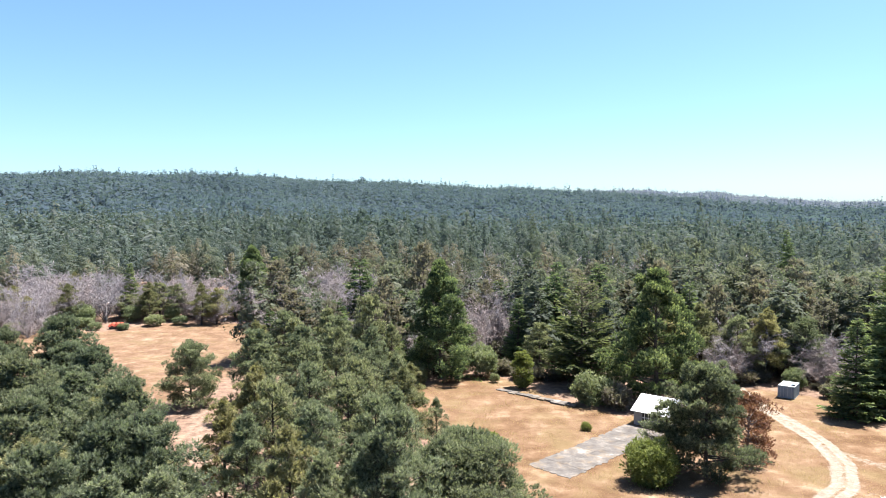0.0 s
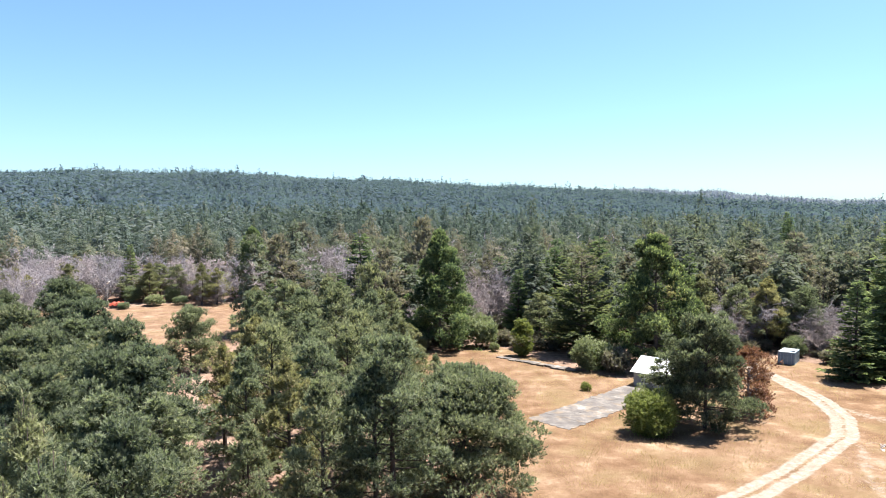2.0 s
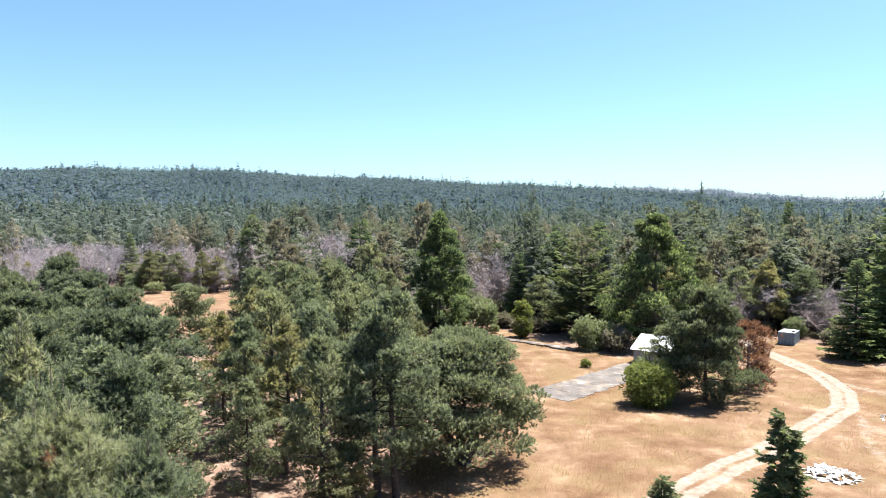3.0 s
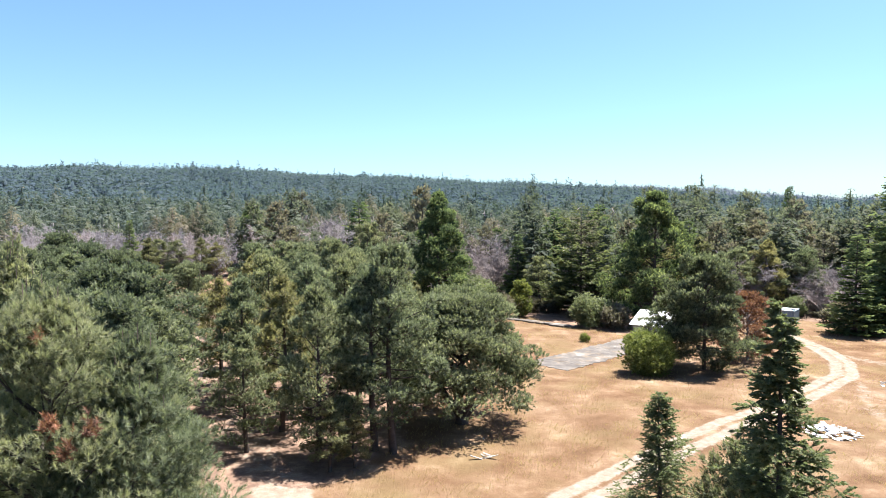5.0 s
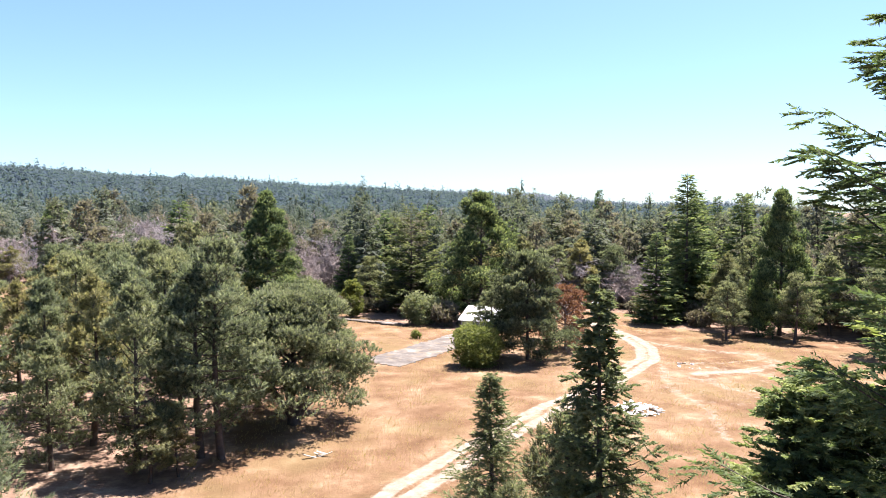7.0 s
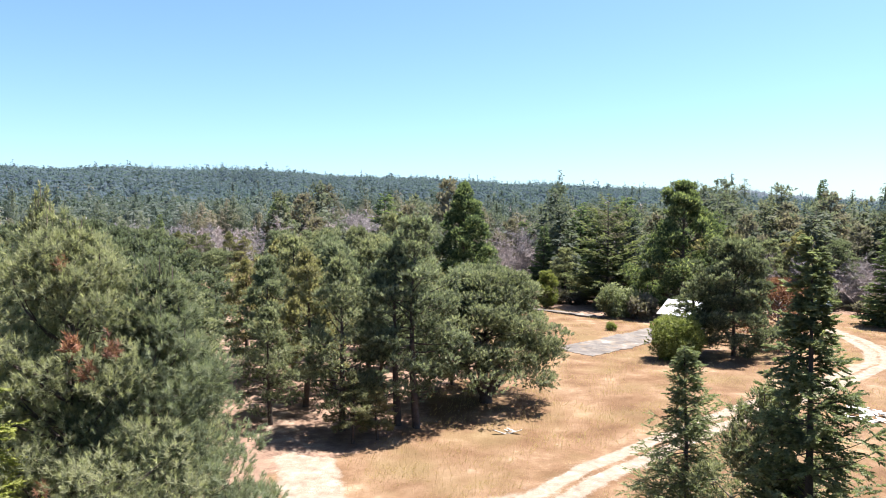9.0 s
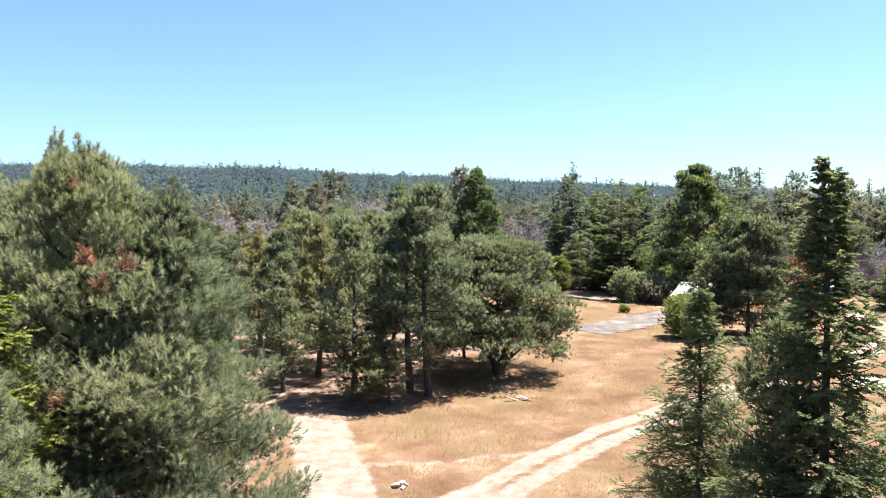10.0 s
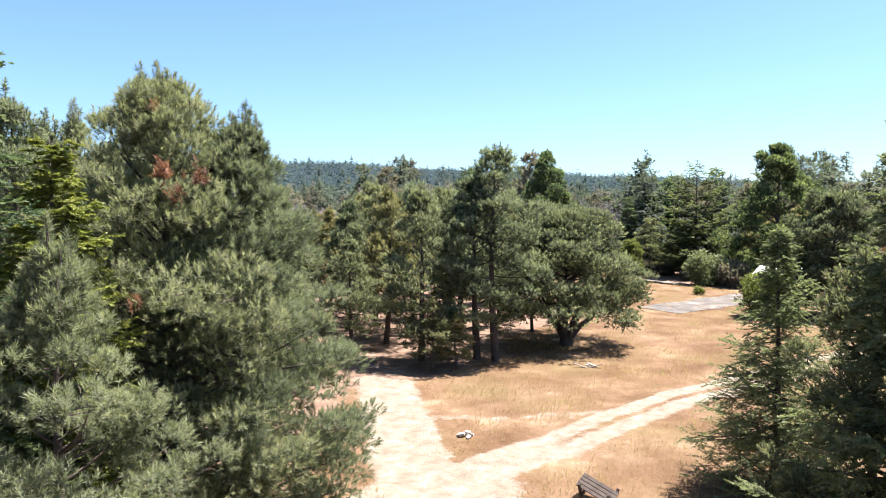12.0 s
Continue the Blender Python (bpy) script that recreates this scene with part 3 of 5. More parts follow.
ROAD = [(48.8, 118), (48.2, 112), (47.8, 105), (47.9, 98), (48.0, 90), (46.6, 82), (43.0, 75), (37.0, 69), (30.5, 62.8), (22.8, 56.3), (16.0, 49.8), (10.4, 44.2), (6.0, 39.2), (2.0, 33.8), (-1.6, 29.2), (-3.2, 25.5), (-4.0, 20), (-4.4, 12), (-4.6, 0)]
SPUR = [(-3.2, 25.5), (-5.4, 29.6), (-6.4, 33.5), (-8.0, 38), (-9.4, 43), (-13, 50), (-18, 60), (-24.5, 75), (-31, 89), (-36, 104), (-42, 118)]
PAD = [(48, 86), (52, 79), (56.5, 74), (56, 69), (50, 66.5), (43.5, 66.5)]
SCUFFS = [[(44, 73), (50, 71), (57, 72)], [(43, 72), (38, 62), (37, 54), (33, 46)], [(46, 70), (43, 62), (44, 55)], [(-6, 36), (0, 37), (7, 39), (12, 44)], [(41, 69), (44, 60), (49, 54)], [(46, 72), (52, 62), (50, 56)]]


def smooth(t):
    t = np.clip(t, 0, 1)
    return t * t * (3 - 2 * t)


def height(x, y):
    """The ground's height: level by the clearing, wooded ridges far behind."""
    x, y = np.asarray(x, float), np.asarray(y, float)
    r, az = np.hypot(x, y), np.arctan2(x, y)
    a, b = np.interp(az, CREST_AZ, CREST_H), np.interp(az, BACK_AZ, BACK_H)
    roll = 5.0 * np.sin(x * 0.011 + 1) * np.sin(y * 0.008) + 2.5 * np.sin(x * 0.03 + y * 0.021)
    one = a * smooth((r - 560) / 940) ** 1.15 * (1 - 0.55 * smooth((r - 1540) / 500))
    two = b * smooth((r - 1500) / 700) * (1 - 0.5 * smooth((r - 2250) / 900))
    low = 0.10 * np.sin(x * 0.23) * np.sin(y * 0.17 + 1) + 0.05 * np.sin(x * 0.7 + y * 0.5)
    rise = 8.0 * smooth((r - 185) / 260) * smooth((0.12 - az) / 0.3) * (1 - smooth((r - 500) / 500))
    return np.maximum(one, two) + rise + roll * smooth((r - 400) / 500) * smooth((r - 500) / 900) + low


def to_line(x, y, line):
    """Distance of points to a polyline, and the way along it."""
    best, along, run = np.full(np.shape(x), 1e9), np.zeros(np.shape(x)), 0.0
    for (ax, ay), (bx, by) in zip(line[:-1], line[1:]):
        dx, dy = bx - ax, by - ay
        ln = math.hypot(dx, dy)
        t = np.clip(((x - ax) * dx + (y - ay) * dy) / ln ** 2, 0, 1)
        d = np.hypot(x - ax - t * dx, y - ay - t * dy)
        near = d < best
        best, along = np.where(near, d, best), np.where(near, run + t * ln, along)
        run += ln
    return best, along


def within(x, y, poly):
    x, y = np.asarray(x, float), np.asarray(y, float)
    ins = np.zeros(x.shape, bool)
    for (ax, ay), (bx, by) in zip(poly, poly[1:] + poly[:1]):
        cross = ((ay > y) != (by > y)) & (x < (bx - ax) * (y - ay) / (by - ay + 1e-12) + ax)
        ins ^= cross
    return ins


def soft_within(x, y, poly, edge):
    d, _ = to_line(x, y, poly + poly[:1])
    return smooth(0.5 + np.where(within(x, y, poly), d, -d) / (2 * edge))


def axis(dense_a, dense_b, step, far_a, far_b, grow=1.13):
    c = list(np.arange(dense_a, dense_b + 0.01, step))
    s = step
    while c[-1] < far_b:
        s *= grow
        c.append(c[-1] + s)
    s = step
    while c[0] > far_a:
        s *= grow
        c.insert(0, c[0] - s)
    return np.array(c)


def grass_at(x, y):
    return np.maximum(soft_within(x, y, CLEARING, 2.2), 0.58 * soft_within(x, y, MEADOW, 3.0))


def soil_at(x, y):
    """How bare the ground is: ruts, the turning place, scuffed tracks, the fork."""
    rd, sd = to_line(x, y, ROAD)[0], to_line(x, y, SPUR)[0]
    rut = smooth((1.85 - rd) / 0.9) - 0.62 * smooth((0.5 - rd) / 0.4) * smooth((y - 29) / 6) * (1 - 0.35 * smooth((y - 60) / 20))
    soil = np.maximum(rut, 0.95 * smooth((2.6 - sd) / 1.5) * np.where(y < 44, 1.0, 0.5))
    soil = np.maximum(soil, 0.30 * smooth((4.5 - rd) / 3.0))
    for line, wd, amt in [(PAD, 2.8, 0.56), ([(44, 66.6), (51, 66.8)], 2.2, 0.85)] + [(k, 1.4, 0.57) for k in SCUFFS]:
        soil = np.maximum(soil, amt * smooth((wd - to_line(x, y, line)[0]) / wd))
    soil = np.maximum(soil, 0.34 * smooth((1.15 - np.hypot((x - 46) / 14, (y - 62) / 15)) / 0.5))
    return np.maximum(soil, 1.0 * smooth((1.3 - np.hypot((x + 3.2) / 3.4, (y - 24.5) / 5.0)) / 0.6))


def build_ground():
    xs, ys = axis(-50, 66, 0.55, -3800, 3800), axis(8, 122, 0.55, -3800, 4300, 1.11)
    gx, gy = np.meshgrid(xs, ys)
    gx, gy = gx.ravel(), gy.ravel()
    z = height(gx, gy)
    grass = grass_at(gx, gy)
    soil = soil_at(gx, gy)
    nx, ny = len(xs), len(ys)
    i = (np.arange(ny - 1)[:, None] * nx + np.arange(nx - 1)[None, :]).ravel()
    quads = np.stack([i, i + 1, i + nx + 1, i + nx], 1).astype(np.int32)
    me = bpy.data.meshes.new("ground")
    me.vertices.add(len(gx))
    me.vertices.foreach_set("co", np.stack([gx, gy, z], 1).astype(np.float32).ravel())
    me.loops.add(quads.size)
    me.loops.foreach_set("vertex_index", quads.ravel())
    me.polygons.add(len(quads))
    me.polygons.foreach_set("loop_start", np.arange(0, quads.size, 4, dtype=np.int32))
    me.polygons.foreach_set("use_smooth", np.ones(len(quads), bool))
    for nm, val in (("grass", grass), ("soil", soil)):
        me.attributes.new(nm, "FLOAT", "POINT").data.foreach_set("value", val.astype(np.float32))
    me.update(calc_edges=True)
    me.materials.append(M_GROUND)
    tagged(new("ground", me), "dry golden grassland with bare soil and brown forest floor", "ground", kind="structure")


build_ground()


def dense_line(line, step):
    """A polyline smoothed by Catmull-Rom and cut into even steps."""
    p = np.array([line[0]] + list(line) + [line[-1]], float)
    out = []
    for i in range(1, len(p) - 2):
        m = max(2, int(np.hypot(*(p[i + 1] - p[i])) / step))
        for t in np.arange(m) / m:
            out.append(0.5 * (2 * p[i] + (p[i + 1] - p[i - 1]) * t + (2 * p[i - 1] - 5 * p[i] + 4 * p[i + 1] - p[i + 2]) * t * t + (3 * p[i] - 3 * p[i + 1] + p[i + 2] - p[i - 1]) * t ** 3))
    out.append(p[-1])
    return np.array(out)


def build_road(name, line, half, label):
    """A worn track laid just over the ground: two ruts and a raised middle; its edges sink into the soil."""
    c = dense_line(line, 0.35)
    d = unit(np.gradient(c, axis=0))
    nrm = np.stack([-d[:, 1], d[:, 0]], 1)
    u = np.linspace(-1, 1, 17)
    p = c[:, None, :] + nrm[:, None, :] * (u * half)[None, :, None]
    x, y = p[..., 0].ravel(), p[..., 1].ravel()
    off = np.abs(np.tile(u * half, len(c)))
    z = height(x, y) + 0.035 - 0.035 * np.exp(-((off - 0.85) / 0.3) ** 2) + 0.03 * np.exp(-(off / 0.3) ** 2) - 0.12 * smooth((off / half - 0.82) / 0.18)
    n, m = len(c), len(u)
    i = (np.arange(n - 1)[:, None] * m + np.arange(m - 1)[None, :]).ravel()
    me = bpy.data.meshes.new(name)
    me.from_pydata(np.stack([x, y, z], 1).tolist(), [], np.stack([i, i + 1, i + m + 1, i + m], 1).tolist())
    me.polygons.foreach_set("use_smooth", [True] * len(me.polygons))
    for nm, val in (("grass", grass_at(x, y)), ("soil", soil_at(x, y))):
        me.attributes.new(nm, "FLOAT", "POINT").data.foreach_set("value", val.astype(np.float32))
    me.update()
    me.materials.append(M_GROUND)
    tagged(new(name, me), label, "dirt road", kind="structure")


build_road("road", ROAD, 1.9, "pale dirt track with two worn wheel ruts")

# ---------------------------------------------------------------- woods: what is planted where
KEEP = [(30.1, 98.2, 4.8), (54.9, 112.4, 2.6)]       # circles (x, y, radius) already taken


def free(x, y, gap):
    return all((x - a) ** 2 + (y - b) ** 2 > (gap + c) ** 2 for a, b, c in KEEP)


def stand(source, x, y, turn, s, sz=None, gap=1.5):
    KEEP.append((x, y, gap))
    m = pose(x, y, float(height(x, y)) - 0.05, 0, 0, turn) @ Matrix.Diagonal((s, s, sz or s, 1))
    return copy_thing(source, m)


def own(name, arrays, leaf, label, category, x, y, group="", turn=0.0, bark=M_BARK, gap=1.5, crown="crown"):
    KEEP.append((x, y, gap))
    return plant(name, arrays, leaf, bark, label, category, (x, y, float(height(x, y)) - 0.05), group, turn, crown)


R = np.random.default_rng

# the big pines beside the camera's way down
# Lighter tint than in the grove: stronger light on these pines put into colour.
LIT_NEEDLES = dict(glow=0.60)
BIG_PINE = own("pine_tree", pine_arrays(R(11), 14.3, 5.6, 0.6, 108, 6.5, 30, 0.35, 19, 0.034, dome=0.72, wild=0.12, pad=0.138, leaders=0.22, candle=0.9, **LIT_NEEDLES), M_PINE,
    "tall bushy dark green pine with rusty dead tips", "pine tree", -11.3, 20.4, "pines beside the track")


def dead_tip(tree, at, n, seed):
    """A tuft of dead rust-red needles in a pine's crown."""
    rng = R(seed)
    p = np.array(at) - np.array(tree.location) + rng.normal(size=(n, 3)) * np.array([0.10, 0.09, 0.13])
    up = unit(np.array([0, -0.3, 0.8]) + rng.normal(size=(n, 3)) * 0.5)
    tri, tn = brushes(rng, p, up, rng.uniform(0.3, 0.45, n), rng.uniform(0.3, 0.9, n), 14, 0.05)
    hang("dead_tip", tri_mesh("dead_tip", tri, tn, M_RUST), None, tree, "dead rust-red needles")


for spot, m in (((-9.75, 18.0, 11.75), 22), ((-8.85, 18.2, 11.6), 20), ((-9.3, 17.9, 11.15), 16), ((-11.0, 19.6, 13.7), 8), ((-10.0, 17.0, 8.3), 8)):
    dead_tip(BIG_PINE, spot, m, int(m * 7 + spot[2] * 10))
own("pine_tree", pine_arrays(R(15), 13.2, 4.6, 0.9, 90, 6.5, 28, 0.35, 19, 0.034, dome=0.82, wild=0.06, pad=0.145, leaders=0.25, candle=1.0, **LIT_NEEDLES), M_PINE,
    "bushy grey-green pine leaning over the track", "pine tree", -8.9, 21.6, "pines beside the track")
own("pine_tree", pine_arrays(R(12), 9.8, 3.6, 0.6, 58, 6, 24, 0.33, 19, 0.034, dome=0.9, wild=0.14, pad=0.155, **LIT_NEEDLES), M_PINE,
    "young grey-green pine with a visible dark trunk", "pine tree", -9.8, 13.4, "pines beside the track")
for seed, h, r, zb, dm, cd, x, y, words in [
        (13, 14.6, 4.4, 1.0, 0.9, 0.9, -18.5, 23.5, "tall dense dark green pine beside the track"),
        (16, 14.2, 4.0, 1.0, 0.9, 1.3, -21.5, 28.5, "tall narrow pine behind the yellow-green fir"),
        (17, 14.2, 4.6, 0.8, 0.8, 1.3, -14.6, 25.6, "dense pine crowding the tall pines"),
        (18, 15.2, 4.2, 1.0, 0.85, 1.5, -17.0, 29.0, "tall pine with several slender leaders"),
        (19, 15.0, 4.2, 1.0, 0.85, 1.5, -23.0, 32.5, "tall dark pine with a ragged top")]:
    own("pine_tree", pine_arrays(R(seed), h, r, zb, 60, 4.5, 28, 0.40, 9, 0.062, dome=dm, pad=0.18, leaders=0.3, candle=cd, **LIT_NEEDLES), M_PINE, words, "pine tree", x, y, "pines beside the track")
own("fir_tree", fir_arrays(R(14), 12.6, 2.7, 0.5, 36, 6, 12, 12, 0.13, 0.2, 0.2, cone=0.6, sub=2, least=0.22, needle=0.12, loose=0.5), M_GOLDFIR,
    "yellow-green fir standing among the pines", "fir tree", -11.9, 16.4, "pines beside the track")
own("fir_tree", fir_arrays(R(20), 17.6, 4.3, 1.0, 40, 6, 11, 12, 0.13, 0.12, 0.4, cone=0.42, sub=2, least=0.26, needle=0.13, loose=0.4), M_FIR,
    "tall dark fir crowding the big pines", "fir tree", -14.15, 13.1, "pines beside the track")

# firs on the other side
own("fir_tree", fir_arrays(R(21), 23.6, 4.7, 1.0, 48, 8, 17, 22, 0.080, 0.12, 0.36, cone=0.72, cap=1.9, twig=0.24, sub=2, least=0.28, needle=0.135, tips=0.6, gap=0.06, loose=0.3), M_FIR,
    "big dark green fir with long layered boughs", "fir tree", 11.7, 7.2, "firs beside the track", gap=3)
own("fir_tree", fir_arrays(R(22), 13.6, 3.75, 0.4, 40, 9, 14, 18, 0.125, 0.2, 0.34, cone=0.5, twig=0.26, sub=2, least=0.32, needle=0.135, tips=0.8, loose=0.3), M_LITFIR,
    "dense green fir with tips coloured as sunlit", "fir tree", 10.6, 11.3, "firs beside the track", gap=2)
own("fir_tree", fir_arrays(R(27), 22.0, 5.4, 0.6, 42, 8, 12, 7, 0.10, 0.2, 0.3, cone=0.6, twig=0.28, sub=1, least=0.25), M_FIR,
    "tall dark fir crowding behind the others", "fir tree", 19.5, 14.5, "firs beside the track", gap=2)
own("spruce_tree", fir_arrays(R(23), 14.6, 4.1, 0.5, 46, 6, 12, 13, 0.14, 0.16, 0.5, cone=1.0, twig=0.34, gap=0.20, sub=3, least=0.34, needle=0.12, ragged=0.35, loose=1.0), M_YOUNG,
    "open-crowned grey-green spruce with a forked top", "spruce tree", 10.7, 21.2, "firs beside the track")
own("spruce_tree", fir_arrays(R(24), 10.2, 4.0, 0.3, 50, 6, 13, 12, 0.125, 0.20, 0.26, cone=0.95, twig=0.34, gap=0.12, sub=2, least=0.28, needle=0.09, ragged=0.35, loose=1.0), M_PALE,
    "slender sparse young spruce with drooping boughs", "spruce tree", 9.1, 28.0, "firs beside the track")
# Low glow: the shade on this pine is put into its tint.
own("pine_tree", pine_arrays(R(25), 8.8, 2.8, 0.8, 40, 4.5, 24, 0.38, 12, 0.055, dome=0.5, pad=0.19, glow=0.14, limb=1.6), M_PINE,
    "dark shaded pine behind the young spruces", "pine tree", 10.7, 23.6, "firs beside the track")
own("fir_tree", fir_arrays(R(26), 6.4, 2.3, 0.2, 20, 6, 11, 8, 0.07, 0.2, 0.3, cone=0.7, twig=0.28, sub=1, least=0.16), M_YOUNG,
    "small blue-green fir at the foot of the spruces", "fir tree", 12.4, 17.2, "firs beside the track")

# the spreading pine and the tall twin-stemmed pine at the grove's edge


def spreading_pine(x, y):
    rng = R(31)
    limbs, tri, tn = pine_arrays(rng, 9.4, 5.9, 2.7, 84, 6, 40, 0.46, 8, 0.085, flat=0.22, dome=0.42, pad=0.160, squash=0.48, inner=0.4, wild=0.10, low=0.95)
    for i in range(7):
        a = i * 0.9 + rng.normal() * 0.2
        e = np.array([math.cos(a), math.sin(a)]) * rng.uniform(1.8, 3.4)
        limbs.add([(0, 0, 0.3), (e[0] * 0.3, e[1] * 0.3, 1.5), (e[0] * 0.7, e[1] * 0.7, 2.6), (e[0], e[1], rng.uniform(3.4, 5.2))], (0.34, 0.25, 0.16, 0.07), 6)
    limbs.add([(0, 0, -0.1), (0.02, 0, 0.7), (0.05, 0.02, 1.7)], (0.62, 0.5, 0.42), 9)
    own("pine_tree", (limbs, tri, tn), M_PINE, "low spreading pine with a thick forked trunk", "pine tree", x, y, "pine grove", gap=3.5)


spreading_pine(1.9, 58.0)
PINE_A = own("pine_tree", pine_arrays(R(41), 14.6, 4.2, 4.2, 42, 4, 25, 0.47, 8, 0.080, dome=0.6, pad=0.165, glow=0.44, leaders=0.3, candle=0.8), M_PINE,
             "tall dark green pine with a bare lower trunk", "pine tree", -3.2, 50.4, "pine grove", gap=1.0)
PINE_B = own("pine_tree", pine_arrays(R(42), 12.0, 3.3, 2.0, 44, 4, 22, 0.47, 8, 0.080, dome=0.8, pad=0.190, glow=0.44, leaders=0.3, candle=0.8), M_PINE,
             "slim grey-green pine with low boughs", "pine tree", -8.4, 49.4, "pine grove")
PINE_C = own("pine_tree", pine_arrays(R(43), 12.0, 3.6, 3.2, 38, 4, 24, 0.47, 8, 0.080, dome=0.6, pad=0.165, glow=0.44, leaders=0.3, candle=0.8), M_PINE,
             "rounded dark green pine in the grove", "pine tree", -6.2, 64.5, "pine grove")
PINE_D = own("pine_tree", pine_arrays(R(44), 12.0, 3.1, 2.4, 40, 4.5, 24, 0.47, 8, 0.080, dome=0.75, pad=0.190, glow=0.44, leaders=0.3, candle=0.8), M_OLIVE,
             "yellowish green pine in the grove", "pine tree", -12.4, 55.4, "pine grove")
PINE_E = own("pine_tree", pine_arrays(R(46), 12.6, 4.6, 1.4, 54, 5.5, 32, 0.48, 8, 0.085, dome=0.58, pad=0.165, leaders=0.3, candle=0.9), M_DARKPINE,
             "broad dark green pine beyond the track", "pine tree", -25.5, 53.5, "pine grove")
PINES = [PINE_A, PINE_B, PINE_C, PINE_D]
rr = random.Random(5)
for x, y, h, k in [(-4.6, 50.9, 13.0, 1), (-7.1, 60.8, 9.5, 2), (-11.2, 60.5, 12.5, 0), (-16.2, 67, 12.8, 2), (-9.5, 70, 12.5, 2), (-4.6, 72, 11.0, 1), (-14.5, 76, 12.5, 0), (-20.5, 78, 12, 3), (-9.5, 79, 12.5, 2), (-4.5, 82, 11, 3),
                   (-16.5, 86, 13, 2), (-10.5, 89, 12.5, 0), (-6.0, 92, 10.5, 1), (-22.5, 90, 12.5, 1), (-14.5, 97, 13, 2), (-20, 102, 12.5, 0), (-26, 99, 12.5, 2), (-10.5, 105, 12, 1), (-16.5, 111, 12.5, 2), (-23.5, 112, 12, 0), (-29, 110, 12, 3),
                   (-12.0, 117, 15.0, 2), (-8.5, 115, 11, 1), (-20, 122, 12.5, 1), (-27, 121, 12, 2), (-17.5, 62, 11.5, 1), (-13.8, 50.5, 8.5, 1), (-21.5, 69.5, 10.5, 3), (-1.0, 63.5, 8.0, 1), (-0.8, 86.5, 6.4, 1), (-4.5, 98, 8, 3)]:
    stand(PINES[k], x, y, rr.uniform(0, 360), h / (14.6 if k == 0 else 12.0) * rr.uniform(0.95, 1.12), h / (14.6 if k == 0 else 12.0))
for x, y, h, k in [(-54.5, 102, 13.5, 2), (-33, 72, 12, 3), (-36, 64, 12.5, 2), (-27, 61, 11, 3), (-20.5, 50.5, 10.5, 1), (-31, 52.5, 12, 3), (-47, 89, 12.2, 2), (-58.5, 90, 13, 2), (-40.5, 82, 13, 2), (-46, 76, 13, 0), (-37, 72, 13, 1), (-29.5, 66, 13, 0), (-24, 56, 12.5, 2), (-34, 57, 13.5, 2), (-28, 48, 12.5, 0), (-22, 45, 12, 1), (-43, 63, 13, 3), (-52, 68, 13, 1),
                   (-17, 38, 12, 2), (-22, 34, 12.5, 0), (-28, 39, 12, 3), (-33, 47, 12, 1), (-14.5, 31, 10.5, 1), (-26, 29, 13, 2), (-40, 52, 12, 0), (-62, 100, 12, 2), (-66, 92, 12, 0)]:
    turn, wide, tall = rr.uniform(0, 360), rr.uniform(1.2, 1.45), h / (14.6 if k == 0 else 12.0)
    if k in (0, 2):
        stand(PINE_E, x, y, turn, h / 12.6 * wide * 0.82, h / 12.6)
    else:
        stand(PINES[k], x, y, turn, tall * wide, tall)

stand(PINE_D, -7.2, 46.8, 70, 0.55, 0.40)
stand(PINE_D, -5.6, 47.4, 200, 0.42, 0.30)

own("pine_tree", pine_arrays(R(45), 8.8, 4.4, 0.2, 56, 5, 30, 0.47, 8, 0.080, dome=0.5, pad=0.180, leaders=0.3, candle=0.8), M_PINE,
    "low rounded bushy pine at the meadow", "pine tree", -37.7, 106.0, "pine grove")

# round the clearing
FIR_A = own("fir_tree", pine_arrays(R(51), 20.5, 6.0, 0.6, 72, 4.5, 54, 0.58, 7, 0.125, flat=0.05, dome=0.74, pad=0.185, squash=0.75, inner=0.5, wild=0.24, leaders=0.02, low=0.9, glow=0.36), M_LITFIR,
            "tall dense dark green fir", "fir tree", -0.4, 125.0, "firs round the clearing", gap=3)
own("fir_tree", pine_arrays(R(52), 19.8, 6.6, 0.6, 72, 4.5, 54, 0.60, 7, 0.125, flat=0.05, dome=0.66, pad=0.185, squash=0.75, inner=0.5, wild=0.24, leaders=0.02, low=0.9, glow=0.30), M_LITFIR,
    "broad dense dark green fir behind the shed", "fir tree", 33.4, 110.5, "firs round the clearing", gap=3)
CYPRESS = own("cypress_tree", fir_arrays(R(53), 18.4, 8.0, 1.0, 20, 6, 10, 6, 0.10, 0.05, 0.25, cone=0.5, twig=0.26, gap=0.18, sub=1, least=0.35, tips=0.5), M_OLIVEFIR,
              "wide-branched cypress with flat layered boughs", "cypress tree", 23.6, 121.0, "firs round the clearing", gap=4)
FIR_B = own("fir_tree", fir_arrays(R(54), 13.4, 3.5, 0.4, 22, 6, 7, 5, 0.14, 0.2, 0.3, cone=0.7, twig=0.32, sub=1, least=0.35, tips=0.5), M_LITFIR,
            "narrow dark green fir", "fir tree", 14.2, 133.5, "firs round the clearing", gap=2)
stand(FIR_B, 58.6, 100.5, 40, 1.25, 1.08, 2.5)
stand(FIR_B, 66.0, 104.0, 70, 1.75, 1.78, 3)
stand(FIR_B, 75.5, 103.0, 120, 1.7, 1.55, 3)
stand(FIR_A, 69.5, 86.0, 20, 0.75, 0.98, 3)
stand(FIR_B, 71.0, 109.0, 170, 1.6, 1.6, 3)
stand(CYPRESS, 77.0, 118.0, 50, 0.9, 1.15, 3)
